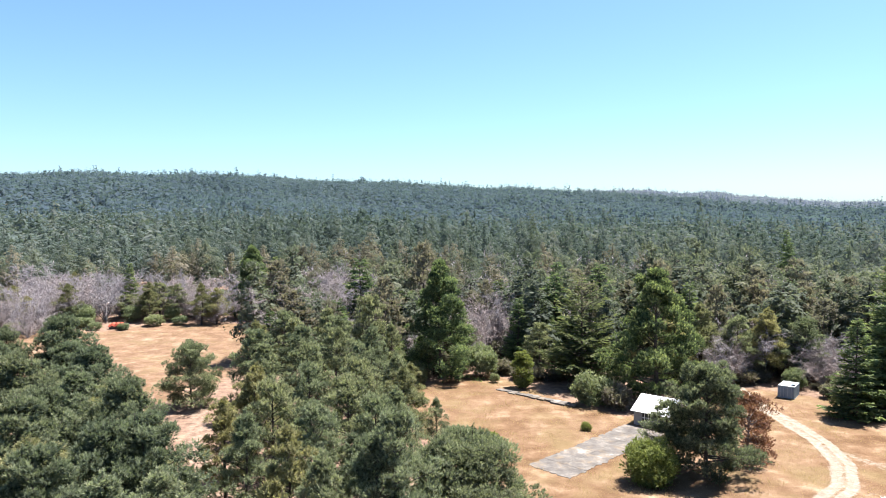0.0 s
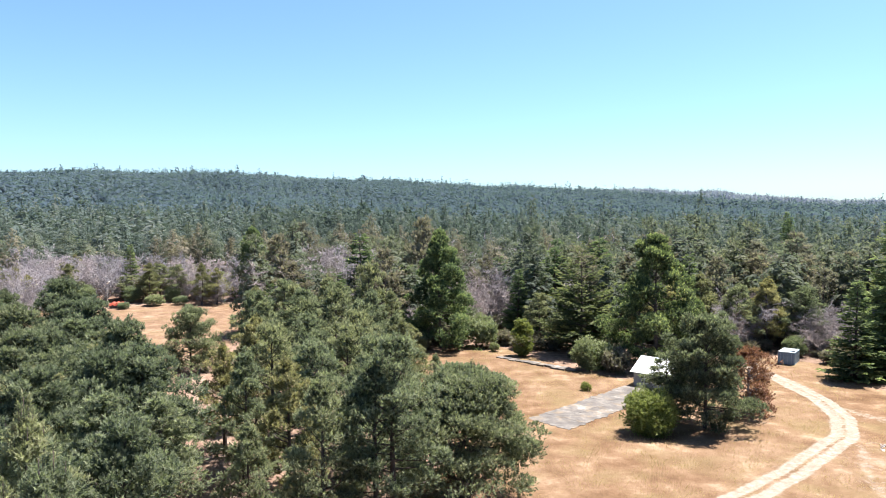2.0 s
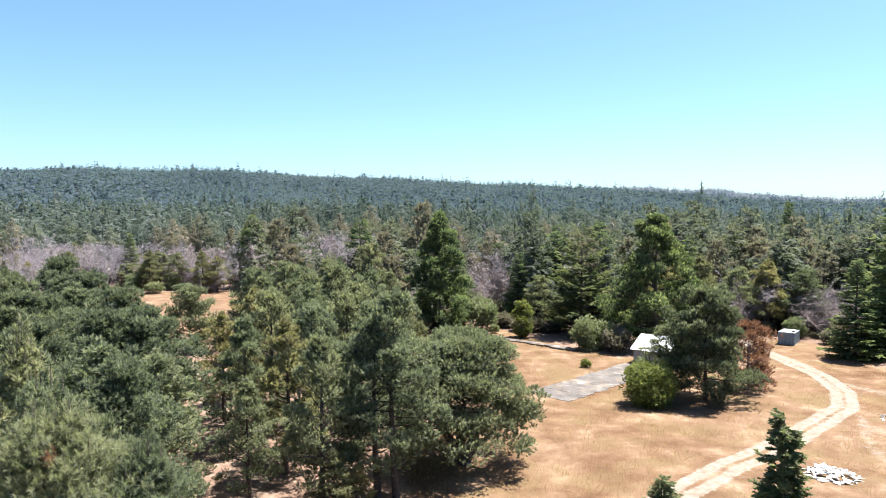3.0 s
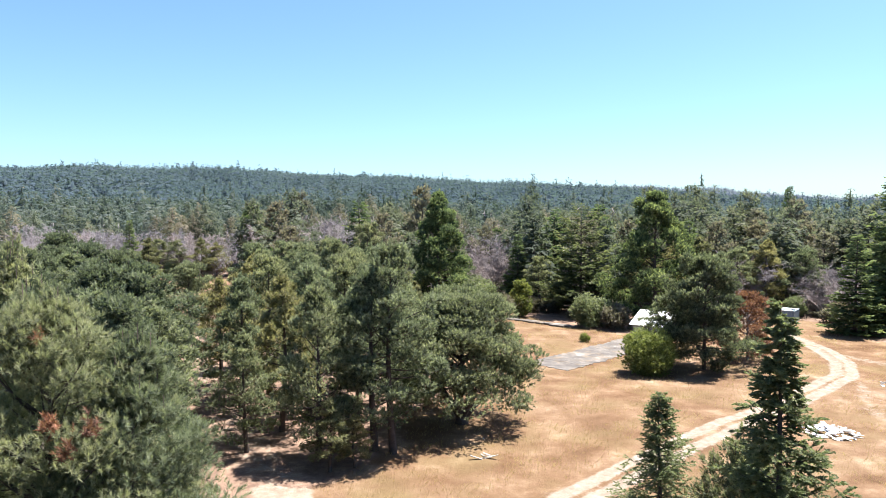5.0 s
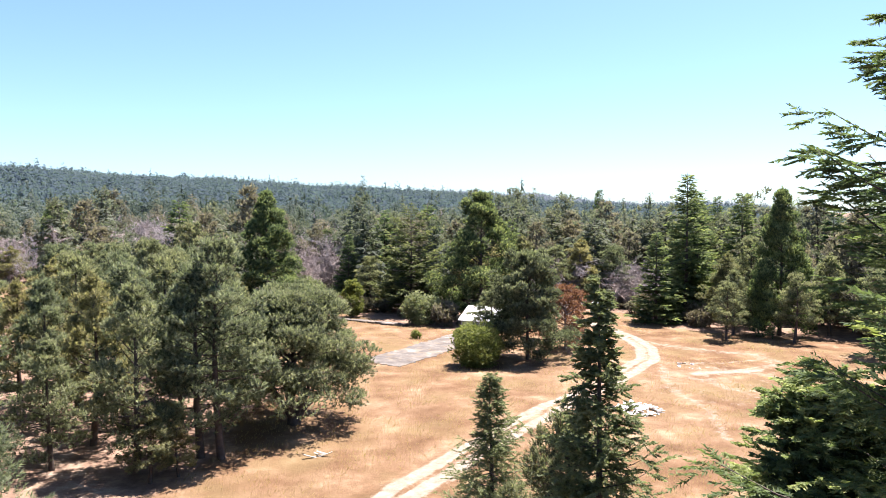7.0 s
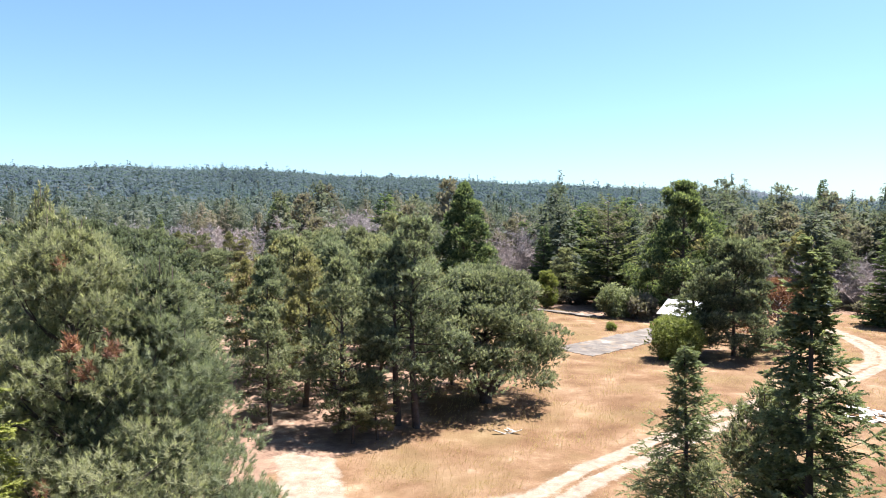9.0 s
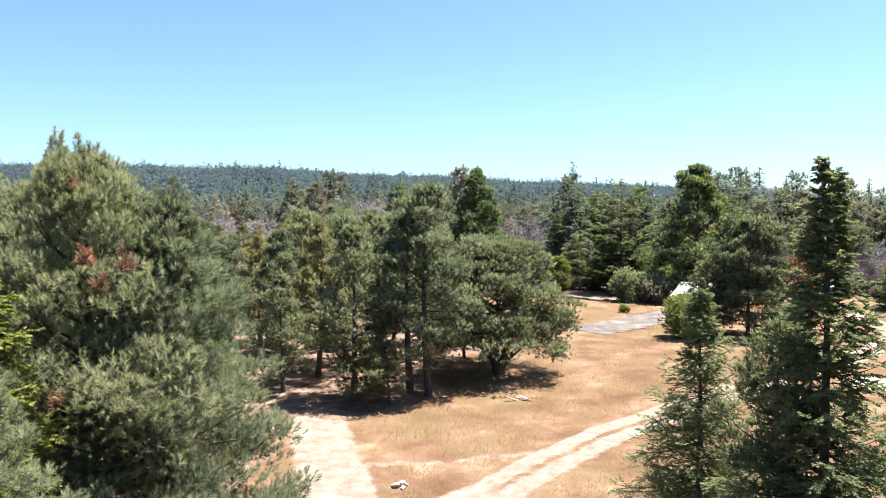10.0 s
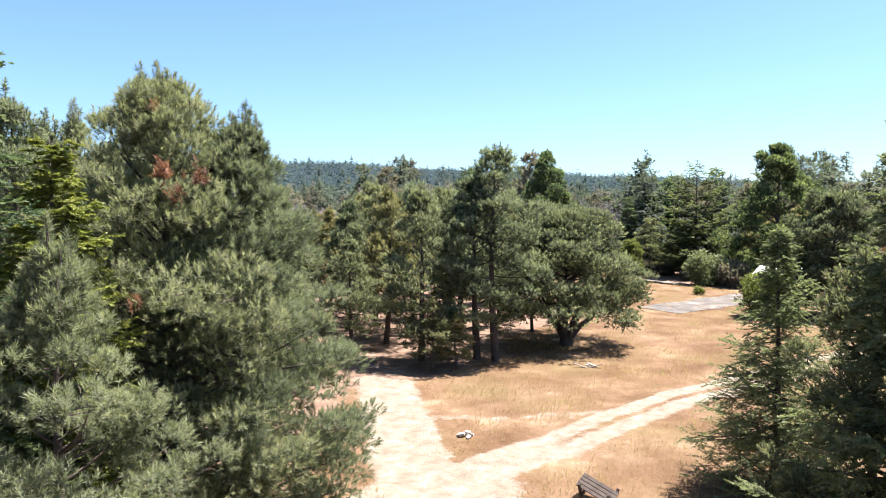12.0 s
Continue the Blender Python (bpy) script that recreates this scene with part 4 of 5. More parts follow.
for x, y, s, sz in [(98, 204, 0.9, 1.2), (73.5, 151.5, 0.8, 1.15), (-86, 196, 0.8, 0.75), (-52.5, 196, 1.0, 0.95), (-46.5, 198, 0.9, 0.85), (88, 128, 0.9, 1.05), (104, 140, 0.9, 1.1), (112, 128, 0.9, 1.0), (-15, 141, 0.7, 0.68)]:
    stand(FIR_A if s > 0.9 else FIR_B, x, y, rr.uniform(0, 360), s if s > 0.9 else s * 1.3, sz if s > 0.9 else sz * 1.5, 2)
for x, y, h, k in [(59.6, 84, 7.6, 2), (63.5, 88, 9, 1), (67, 80, 9, 0), (66, 93, 11, 3), (70, 70, 10, 2), (76, 84, 11, 1), (72, 96, 13, 0)]:
    stand(PINES[k], x, y, rr.uniform(0, 360), h / (14.6 if k == 0 else 12.0) * 1.15, h / (14.6 if k == 0 else 12.0))
own("pine_tree", pine_arrays(R(61), 11.8, 4.9, 1.0, 72, 6.5, 34, 0.47, 8, 0.085, glow=0.24, dome=0.55, pad=0.150, leaders=0.3, candle=0.8), M_PINE,
    "dark pine beside the shed with a tall bare trunk", "pine tree", 29.0, 77.6, "pines by the shed", gap=2)
stand(PINE_C, 25.6, 80.6, 20, 0.95, 0.62)
own("pine_tree", pine_arrays(R(62), 7.0, 3.6, 0.5, 36, 4.5, 20, 0.50, 7, 0.09, dome=0.5, pad=0.2, limb=1.4), M_RUST,
    "dead pine with rust-brown needles", "dead pine", 36.0, 83.0, "pines by the shed", bark=M_DEADWOOD, gap=2)
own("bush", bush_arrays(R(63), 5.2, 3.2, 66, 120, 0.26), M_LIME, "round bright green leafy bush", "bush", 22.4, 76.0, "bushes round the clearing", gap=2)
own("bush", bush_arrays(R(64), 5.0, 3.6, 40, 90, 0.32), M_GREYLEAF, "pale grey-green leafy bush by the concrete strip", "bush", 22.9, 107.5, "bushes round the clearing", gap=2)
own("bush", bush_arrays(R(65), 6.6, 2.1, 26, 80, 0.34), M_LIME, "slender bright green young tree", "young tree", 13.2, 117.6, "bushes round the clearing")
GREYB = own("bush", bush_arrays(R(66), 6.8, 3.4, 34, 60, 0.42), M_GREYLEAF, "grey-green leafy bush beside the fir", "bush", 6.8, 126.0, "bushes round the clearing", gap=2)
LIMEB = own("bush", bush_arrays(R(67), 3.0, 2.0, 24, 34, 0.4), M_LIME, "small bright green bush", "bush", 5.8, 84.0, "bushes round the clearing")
stand(LIMEB, 19.2, 94.4, 30, 0.4)
stand(GREYB, 8.9, 121.5, 90, 0.28)
for x, y, s in [(-72, 189, 1.1), (-62, 190, 1.5), (-50, 190, 1.0), (-4.5, 120, 1.1), (-8, 124, 1.4), (58, 117, 1.0), (39, 121, 1.2), (62.5, 107, 0.8), (-92, 182, 1.6), (3.5, 131, 1.3)]:
    stand(LIMEB if (x * 7) % 2 > 1 else GREYB, x, y, rr.uniform(0, 360), s * (0.6 if (x * 7) % 2 <= 1 else 1.0))
for x, y, s in [(-86.0, 175.4, 0.42), (-79.2, 176.0, 0.36), (-90, 178, 0.6), (-96, 175, 0.7), (-74, 182, 0.6), (-68, 184, 0.5), (-102, 170, 0.6)]:
    stand(GREYB, x, y, rr.uniform(0, 360), s * 1.3, s * 0.8)
BARE_A = own("dead_tree", bare_arrays(R(71), 9.0, 5.0, 14, 18, 30, 0.0017), M_TWIG, "leafless grey-purple dead tree", "dead tree", 10.2, 150.0, "bare trees", bark=M_DEADWOOD, crown="twig_crown", gap=2)
BARE_B = own("dead_tree", bare_arrays(R(72), 7.0, 5.5, 16, 17, 30, 0.0017), M_TWIG, "low wide leafless grey shrub", "dead tree", 63.5, 117.5, "bare trees", bark=M_DEADWOOD, crown="twig_crown", gap=2)
KEEP.append((9.3, 138.0, 4.5))
for x, y, s in [(9.2, 146.0, 1.75), (-108, 163, 1.2), (-115, 168, 1.4), (-101, 166, 0.9), (-112, 156, 1.2), (-55, 205, 1.3), (-38, 178, 1.4), (-44, 200, 1.4), (28, 140, 1.2), (60, 134, 1.5), (66, 131, 1.3), (49, 121.5, 1.1), (14, 152, 1.5), (-20, 158, 1.9), (-27, 163, 1.9), (-12, 160, 1.7), (-33, 165, 1.7), (-3, 156, 1.5), (-96, 183, 1.2), (-104, 178, 1.3), (-112, 186, 1.5), (-90, 190, 1.2), (-82, 188, 1.1), (-78, 196, 1.3), (-70, 199, 1.5), (-100, 196, 1.4), (-88, 202, 1.4), (-110, 204, 1.5), (-64, 204, 1.4), (-118, 176, 1.4), (-122, 192, 1.5), (-76, 206, 1.3), (-98, 210, 1.5),
                (-5, 168, 1.4), (-14, 172, 1.3), (22, 163, 1.4), (90, 118, 1.3), (84, 122, 1.4), (70, 124, 1.2), (-28, 172, 1.3), (34, 150, 1.3), (-66, 192, 0.9), (-107, 171, 1.1), (-130, 182, 1.3)]:
    k = rr.random()
    if x < -60 and k < 0.45:
        if k < 0.25:
            stand(GREYB, x, y, rr.uniform(0, 360), s * rr.uniform(0.6, 0.95), None, 2.2)
        else:
            stand(PINE_D if k < 0.36 else PINE_C, x, y, rr.uniform(0, 360), s * rr.uniform(0.75, 1.0), s * rr.uniform(0.5, 0.75), 2.2)
    else:
        stand(BARE_A if (x + y) % 3 < 1.6 else BARE_B, x, y, rr.uniform(0, 360), s * rr.uniform(0.8, 1.15), None, 2.2)

# thickets of bare trees behind the meadow and the clearing, and brown scrub under the wood's edge
SCRUB = own("bush", bush_arrays(R(68), 3.4, 2.6, 30, 26, 0.5), M_DULL, "low brownish scrub at the wood's edge", "bush", 41.5, 124.5, "scrub at the wood's edge")
trng = random.Random(17)
for x0, x1, y0, y1, n, gap, s0, s1 in [(-125, -42, 180, 214, 34, 1.0, 0.9, 1.7), (-40, 20, 140, 172, 16, 0.8, 1.0, 1.7), (52, 100, 118, 150, 14, 0.6, 0.9, 1.5), (-128, -96, 150, 182, 14, 0.8, 0.9, 1.4)]:
    for _ in range(n):
        x, y = trng.uniform(x0, x1), trng.uniform(y0, y1)
        if free(x, y, gap):
            stand(BARE_A if trng.random() < 0.5 else BARE_B, x, y, trng.uniform(0, 360), trng.uniform(s0, s1), None, 1.6)
for _ in range(13):
    x, y = trng.uniform(-122, -44), trng.uniform(182, 212)
    stand(PINE_D if trng.random() < 0.6 else PINE_C, x, y, trng.uniform(0, 360), trng.uniform(0.9, 1.25), trng.uniform(0.55, 0.9), 2.0)
for x, y, k in [(40.5, 123.5, 0.95), (45.5, 126, 1.05), (51, 123, 0.9), (56.5, 123.5, 1.0), (62, 122, 0.9), (36, 127, 1.0), (17.5, 127.5, 0.75), (3.5, 137, 0.8)]:
    stand(PINE_D if k > 0.94 else PINE_C, x, y, trng.uniform(0, 360), k * 1.25, k, 1.5)
edge = CLEARING[9:21]
for _ in range(620):
    x, y = trng.uniform(-14, 84), trng.uniform(96, 146)
    d = float(to_line(np.array([x]), np.array([y]), edge)[0][0])
    if d > 1.5 and d < trng.uniform(0.5, 20) and not within(x, y, CLEARING) and free(x, y, 0.3) and math.hypot(x - 54.9, y - 112.4) > 4:
        k = trng.uniform(0.40, 0.95)
        stand(SCRUB, x, y, trng.uniform(0, 360), k, k * trng.uniform(0.7, 1.3), 0.7)

# ---------------------------------------------------------------- the nearer woods, tree by tree
def crowned(arrays, crown):
    """A tree's limbs and loose shoots with a dense crown."""
    return arrays[0], np.concatenate([arrays[1], crown[0]]), np.concatenate([arrays[2], crown[1]])


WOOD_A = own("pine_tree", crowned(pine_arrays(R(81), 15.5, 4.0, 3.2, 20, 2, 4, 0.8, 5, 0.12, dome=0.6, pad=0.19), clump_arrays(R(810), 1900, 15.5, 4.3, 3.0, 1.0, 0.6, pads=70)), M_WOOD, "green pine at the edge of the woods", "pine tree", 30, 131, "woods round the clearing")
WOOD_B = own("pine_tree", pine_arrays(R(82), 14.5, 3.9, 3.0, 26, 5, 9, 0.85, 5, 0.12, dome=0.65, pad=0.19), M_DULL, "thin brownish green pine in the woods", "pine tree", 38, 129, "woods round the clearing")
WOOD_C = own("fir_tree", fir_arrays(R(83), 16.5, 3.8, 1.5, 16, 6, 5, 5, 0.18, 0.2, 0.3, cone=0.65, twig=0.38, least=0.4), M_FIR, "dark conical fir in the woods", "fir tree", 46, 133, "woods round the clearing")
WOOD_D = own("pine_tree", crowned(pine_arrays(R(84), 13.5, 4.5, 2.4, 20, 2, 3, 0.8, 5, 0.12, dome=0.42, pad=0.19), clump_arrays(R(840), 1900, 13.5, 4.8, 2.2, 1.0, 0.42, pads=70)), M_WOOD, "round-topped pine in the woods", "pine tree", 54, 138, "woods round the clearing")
LEAFLESS = [BARE_A, BARE_B]
nrng = R(90)
count = 0
for _ in range(9000):
    r, az = math.sqrt(nrng.uniform(70 ** 2, 172 ** 2)), nrng.uniform(-0.80, 1.03)
    x, y = r * math.sin(az), r * math.cos(az)
    if y < (133 if x < 36 else 124) and -62 < x < 80 or (y < 170 and x < -38) or (y < 100 and x < 0) or within(x, y, CLEARING) or within(x, y, MEADOW):
        continue
    if -125 < x < -42 and 168 < y < 214 or not free(x, y, 1.7) or to_line(np.array([x]), np.array([y]), SPUR)[0][0] < 3:
        continue
    if -36 < x < 16 and y < 164 and nrng.random() < 0.75:
        continue
    k = nrng.random()
    src = WOOD_A if k < 0.24 else WOOD_D if k < 0.38 else WOOD_C if k < 0.50 else WOOD_B if k < 0.80 else LEAFLESS[int(nrng.random() * 2)]
    s = nrng.uniform(0.85, 1.4) * (1.0 if r < 140 else 1.15) * (1.2 if src in LEAFLESS else 1.0)
    stand(src, x, y, nrng.uniform(0, 360), s, s * nrng.uniform(0.66, 0.98) * (0.8 if src is WOOD_C else 1.0), 1.9)
    count += 1
    if count >= 380:
        break

# ---------------------------------------------------------------- far woods


def sow(name, label, protos, pts, scale, tint_shift, mat, rng):
    """Many far trees joined into one mesh."""
    tri, tn = [], []
    kind = rng.choice(len(protos), len(pts), p=[p[2] for p in protos])
    for i, (pt, pn, _) in enumerate(protos):
        q = pts[kind == i]
        m = len(q)
        if not m:
            continue
        a = rng.uniform(0, 2 * math.pi, m)
        stand_h = 1 + 0.16 * np.sin(q[:, 0] * 0.013 + 1.7 * np.sin(q[:, 1] * 0.006)) + 0.12 * np.sin(q[:, 1] * 0.019 + q[:, 0] * 0.008) + 0.45 * (rng.random(m) < 0.035)
        s, sz = scale * rng.uniform(0.75, 1.3, m), scale * rng.uniform(0.65, 1.25, m) * stand_h
        ca, sa = (np.cos(a) * s)[:, None, None], (np.sin(a) * s)[:, None, None]
        px, py, pz = pt[None, :, :, 0], pt[None, :, :, 1], pt[None, :, :, 2]
        out = np.stack([px * ca - py * sa + q[:, 0, None, None], px * sa + py * ca + q[:, 1, None, None], pz * sz[:, None, None] + height(q[:, 0], q[:, 1])[:, None, None]], -1)
        tri.append(out.reshape(-1, 3, 3))
        patch = 0.22 * np.sin(q[:, 0] * 0.021 + 2 * np.sin(q[:, 1] * 0.009)) * np.sin(q[:, 1] * 0.017 + 1.3)
        tn.append(np.clip(pn[None, :] + patch[:, None] + tint_shift * rng.normal(size=(m, 1)), 0, 1).ravel())
    ob = new(name, tri_mesh(name, np.concatenate(tri), np.concatenate(tn), mat))
    tagged(ob, label, "forest", kind="stuff")


def scatter(rng, r0, r1, a0, a1, gap):
    """Jittered points over a ring sector, about gap metres apart."""
    pts = []
    r = r0
    while r < r1:
        m = int((a1 - a0) * r / gap)
        az = a0 + (np.arange(m) + rng.uniform(0.05, 0.95, m)) / m * (a1 - a0)
        rad = r + rng.uniform(-0.5, 0.5, m) * gap
        pts.append(np.stack([rad * np.sin(az), rad * np.cos(az)], 1))
        r += gap
    return np.concatenate(pts)


rng = R(91)
pts = scatter(rng, 120, 262, -0.80, 1.03, 8.6)
px, py = pts[:, 0], pts[:, 1]
ok = (np.hypot(px, py) > 172) & ~within(px, py, MEADOW) & ~((px > -125) & (px < -42) & (py > 168) & (py < 212))
pts = pts[ok]
mid_protos = [(*clump_arrays(R(101), 2400, 14.5, 5.0, 2.6, 0.8, 0.6, pads=72), 0.30), (*clump_arrays(R(102), 2400, 12.5, 5.4, 2.2, 0.8, 0.42, pads=72), 0.30), (*clump_arrays(R(103), 2200, 17.0, 4.2, 1.2, 0.8, 0.85, 0.15, 80), 0.24), (*clump_arrays(R(104), 1700, 13.0, 4.6, 3.0, 0.8, 0.6, 0.4, 50), 0.16)]
mid_protos[2] = (mid_protos[2][0], np.clip(mid_protos[2][1] - 0.22, 0, 1), 0.24)
bare_proto = bare_arrays(R(110), 12.0, 6.0, 10, 8, 8)[1:]
bare_tri = bare_proto[0].copy()
bare_tri[:, 0] += (bare_tri[:, 0] - bare_tri[:, 1]) * 0.6
px, py = pts[:, 0], pts[:, 1]
pale = R(111).random(len(pts))
dull = pale < 0.25 + 0.14 * ((px > 0) & (py < 215))
sow("grey_bare_woods", "grey leafless trees scattered through the woods", [(bare_tri, bare_proto[1], 1.0)], pts[dull], 1.2, 0.15, M_TWIG, R(112))
brown = ~dull & (pale < 0.54)
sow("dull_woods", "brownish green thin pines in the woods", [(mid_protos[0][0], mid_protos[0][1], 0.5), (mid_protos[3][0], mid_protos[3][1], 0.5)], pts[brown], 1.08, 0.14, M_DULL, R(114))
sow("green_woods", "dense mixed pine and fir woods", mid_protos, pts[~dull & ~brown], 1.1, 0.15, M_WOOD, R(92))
pts = scatter(R(115), 264, 372, -0.78, 1.03, 9.2)
far_protos = [(*clump_arrays(R(116), 720, 14.5, 4.8, 2.8, 0.8, 0.6, pads=40), 0.36), (*clump_arrays(R(117), 720, 12.5, 5.2, 2.4, 0.8, 0.42, pads=40), 0.38), (*clump_arrays(R(118), 720, 17.0, 4.2, 1.3, 0.8, 0.85, 0.15, 42), 0.26)]
far_protos[2] = (far_protos[2][0], np.clip(far_protos[2][1] - 0.12, 0, 1), 0.26)
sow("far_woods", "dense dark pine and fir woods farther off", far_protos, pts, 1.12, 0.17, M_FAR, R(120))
frng = R(113)
pts = scatter(R(93), 374, 1000, -0.74, 1.03, 9.6)
far = np.hypot(pts[:, 0], pts[:, 1])
pts = pts[frng.random(len(pts)) > smooth((far - 480) / 480)]
wide_protos = [(*clump_arrays(R(105), 130, 15.0, 5.6, 3.0, 0.9, 0.6, pads=16, grain=0.45), 0.4), (*clump_arrays(R(106), 130, 17.5, 4.9, 1.5, 0.9, 0.85, 0.15, 16, grain=0.45), 0.26), (*clump_arrays(R(107), 120, 13.0, 6.0, 2.5, 0.9, 0.42, pads=15, grain=0.45), 0.34)]
wide_protos[1] = (wide_protos[1][0], np.clip(wide_protos[1][1] - 0.12, 0, 1), 0.26)
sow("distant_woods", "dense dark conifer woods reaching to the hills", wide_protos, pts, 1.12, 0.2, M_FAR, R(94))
pts = scatter(R(95), 480, 1580, -0.70, 0.66, 9.4)
far = np.hypot(pts[:, 0], pts[:, 1])
pts = pts[frng.random(len(pts)) < smooth((far - 480) / 480)]
hill_protos = [(*clump_arrays(R(108), 40, 15.0, 6.2, 2.0, 1.0, 0.8, 0.1, 8, grain=0.25), 0.40), (*clump_arrays(R(109), 40, 12.0, 7.0, 2.0, 1.0, 0.45, 0.1, 8, grain=0.25), 0.60)]
hill_protos[0] = (hill_protos[0][0], np.clip(hill_protos[0][1] - 0.12, 0, 1), 0.40)
sow("hill_woods", "haze-tinted blue-green conifer woods on the long ridge", hill_protos, pts, 1.15, 0.24, M_HILL, R(96))
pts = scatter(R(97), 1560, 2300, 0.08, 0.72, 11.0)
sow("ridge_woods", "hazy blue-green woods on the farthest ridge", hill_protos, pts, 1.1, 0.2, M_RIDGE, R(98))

# ---------------------------------------------------------------- grass


def sow_grass():
    rng = R(120)
    n = 110000
    x, y = rng.uniform(-14, 66, n), 18 + 104 * rng.random(n) ** 1.5
    rd, sd = to_line(x, y, ROAD)[0], to_line(x, y, SPUR)[0]
    clump = np.array([noise.noise((a * 0.28, b * 0.28, 3.0)) for a, b in zip(x, y)])
    bare = to_line(x, y, PAD)[0] < 2.5
    ok = within(x, y, CLEARING) & ((rd > 1.9) | ((rd < 0.22) & (rng.random(n) < 0.25))) & (sd > 2.1) & ~bare & (clump > rng.uniform(-0.45, 0.25, n))
    ok &= ~within(x, y, [(9.6, 81.4), (14.3, 77.4), (31, 94), (27, 98)])
    x, y, clump = x[ok], y[ok], clump[ok]
    p = np.stack([x, y, height(x, y) - 0.02], 1)
    up = unit(np.array([0.12, -0.1, 1.0]) + rng.normal(size=p.shape) * 0.14)
    tri, tn = tufts(rng, p, up, rng.uniform(0.10, 0.24, len(p)) * (1 + 0.4 * clump), np.clip(0.64 + clump * 0.4 + rng.normal(size=len(p)) * 0.10, 0, 1), 5, 0.95, 0.03, 0.5)
    tagged(new("dry_grass", tri_mesh("dry_grass", tri, tn, M_STRAW)), "knee-high golden dry grass", "grass", kind="stuff")


sow_grass()

# ---------------------------------------------------------------- things in the clearing


def shipping_container(x, y, turn):
    w, d, h = 2.44, 3.5, 1.9
    ob = thing("shipping_container", (x, y, float(height(x, y)) - 0.02), "small blue-grey steel shipping container with double doors", "container", turn=turn)
    for sx in (-1, 1):
        for sy in (-1, 1):
            part("corner_post", boxed((sx * (w / 2 - 0.07), sy * (d / 2 - 0.07), h / 2), (0.14, 0.14, h), 0, 0.015), M_BLUE, ob)
    for sx in (-1, 1):
        bm = bmesh.new()
        for i in range(14):
            a = -d / 2 + 0.14 + (d - 0.28) * (i + 0.5) / 14
            box(bm, (sx * (w / 2 - (0.03 if i % 2 else 0.06)), a, h / 2), (0.03, (d - 0.28) / 14 + 0.01, h - 0.2))
        part("side_wall", bm, M_BLUE, ob)
    part("back_wall", boxed((0, d / 2 - 0.05, h / 2), (w - 0.28, 0.04, h - 0.2)), M_BLUE, ob)
    for sx in (-1, 1):
        door = part("door", boxed((sx * (w - 0.28) / 4, -d / 2 + 0.05, h / 2), ((w - 0.28) / 2 - 0.02, 0.05, h - 0.26), 0, 0.01), M_BLUE, ob)
        for o in (-0.28, 0.22):
            t = Tubes()
            t.add([(sx * (w - 0.28) / 4 + o, -d / 2 - 0.01, 0.18), (sx * (w - 0.28) / 4 + o, -d / 2 - 0.01, h - 0.18)], (0.022, 0.022), 6)
            hang("lock_rod", t.mesh("lock_rod", M_STEEL), None, door)
        for z in (0.4, 0.95, 1.5):
            part("door_rib", boxed((sx * (w - 0.28) / 4, -d / 2 + 0.02, z), ((w - 0.28) / 2 - 0.12, 0.03, 0.10)), M_BLUE, door)
    for z in (0.07, h - 0.07):
        for s in (-1, 1):
            part("rail", boxed((0, s * (d / 2 - 0.07), z), (w - 0.285, 0.12, 0.13)), M_BLUE, ob)
            part("rail", boxed((s * (w / 2 - 0.07), 0, z), (0.12, d - 0.285, 0.13)), M_BLUE, ob)
    bm = bmesh.new()
    for i in range(9):
        a = -d / 2 + 0.05 + (d - 0.1) * (i + 0.5) / 9
        box(bm, (0, a, h + (0.012 if i % 2 else 0.0)), (w - 0.02, (d - 0.1) / 9, 0.04))
    part("roof", bm, M_BLUEROOF, ob, "faded pale blue steel roof")
    bm = bmesh.new()
    bmesh.ops.create_grid(bm, x_segments=8, y_segments=8, size=0.5)
    for v in bm.verts:
        v.co = Vector((v.co.x * 1.5, v.co.y * 1.9, 0.05 + 0.03 * math.sin(v.co.x * 9) * math.cos(v.co.y * 7)))
    bmesh.ops.solidify(bm, geom=bm.faces[:], thickness=0.02)
    bmesh.ops.translate(bm, verts=bm.verts[:], vec=(-0.1, 0.1, h + 0.03))
    part("roof_patch", bm, M_PATCH, ob, "pale blue sheet patch")
    part("vent", boxed((0.8, -0.7, h + 0.10), (0.5, 0.4, 0.18), 12, 0.02), M_DARK, ob, "dark roof vent")
    for sy in (-1, 1):
        part("roof_edge", boxed((0, sy * (d / 2 - 0.04), h + 0.045), (w, 0.16, 0.05), 0, 0.01), M_ROOF, ob, "pale worn roof edge")
    part("floor", boxed((0, 0, 0.16), (w - 0.3, d - 0.3, 0.05)), M_BOARD, ob)


shipping_container(54.9, 112.4, -38)


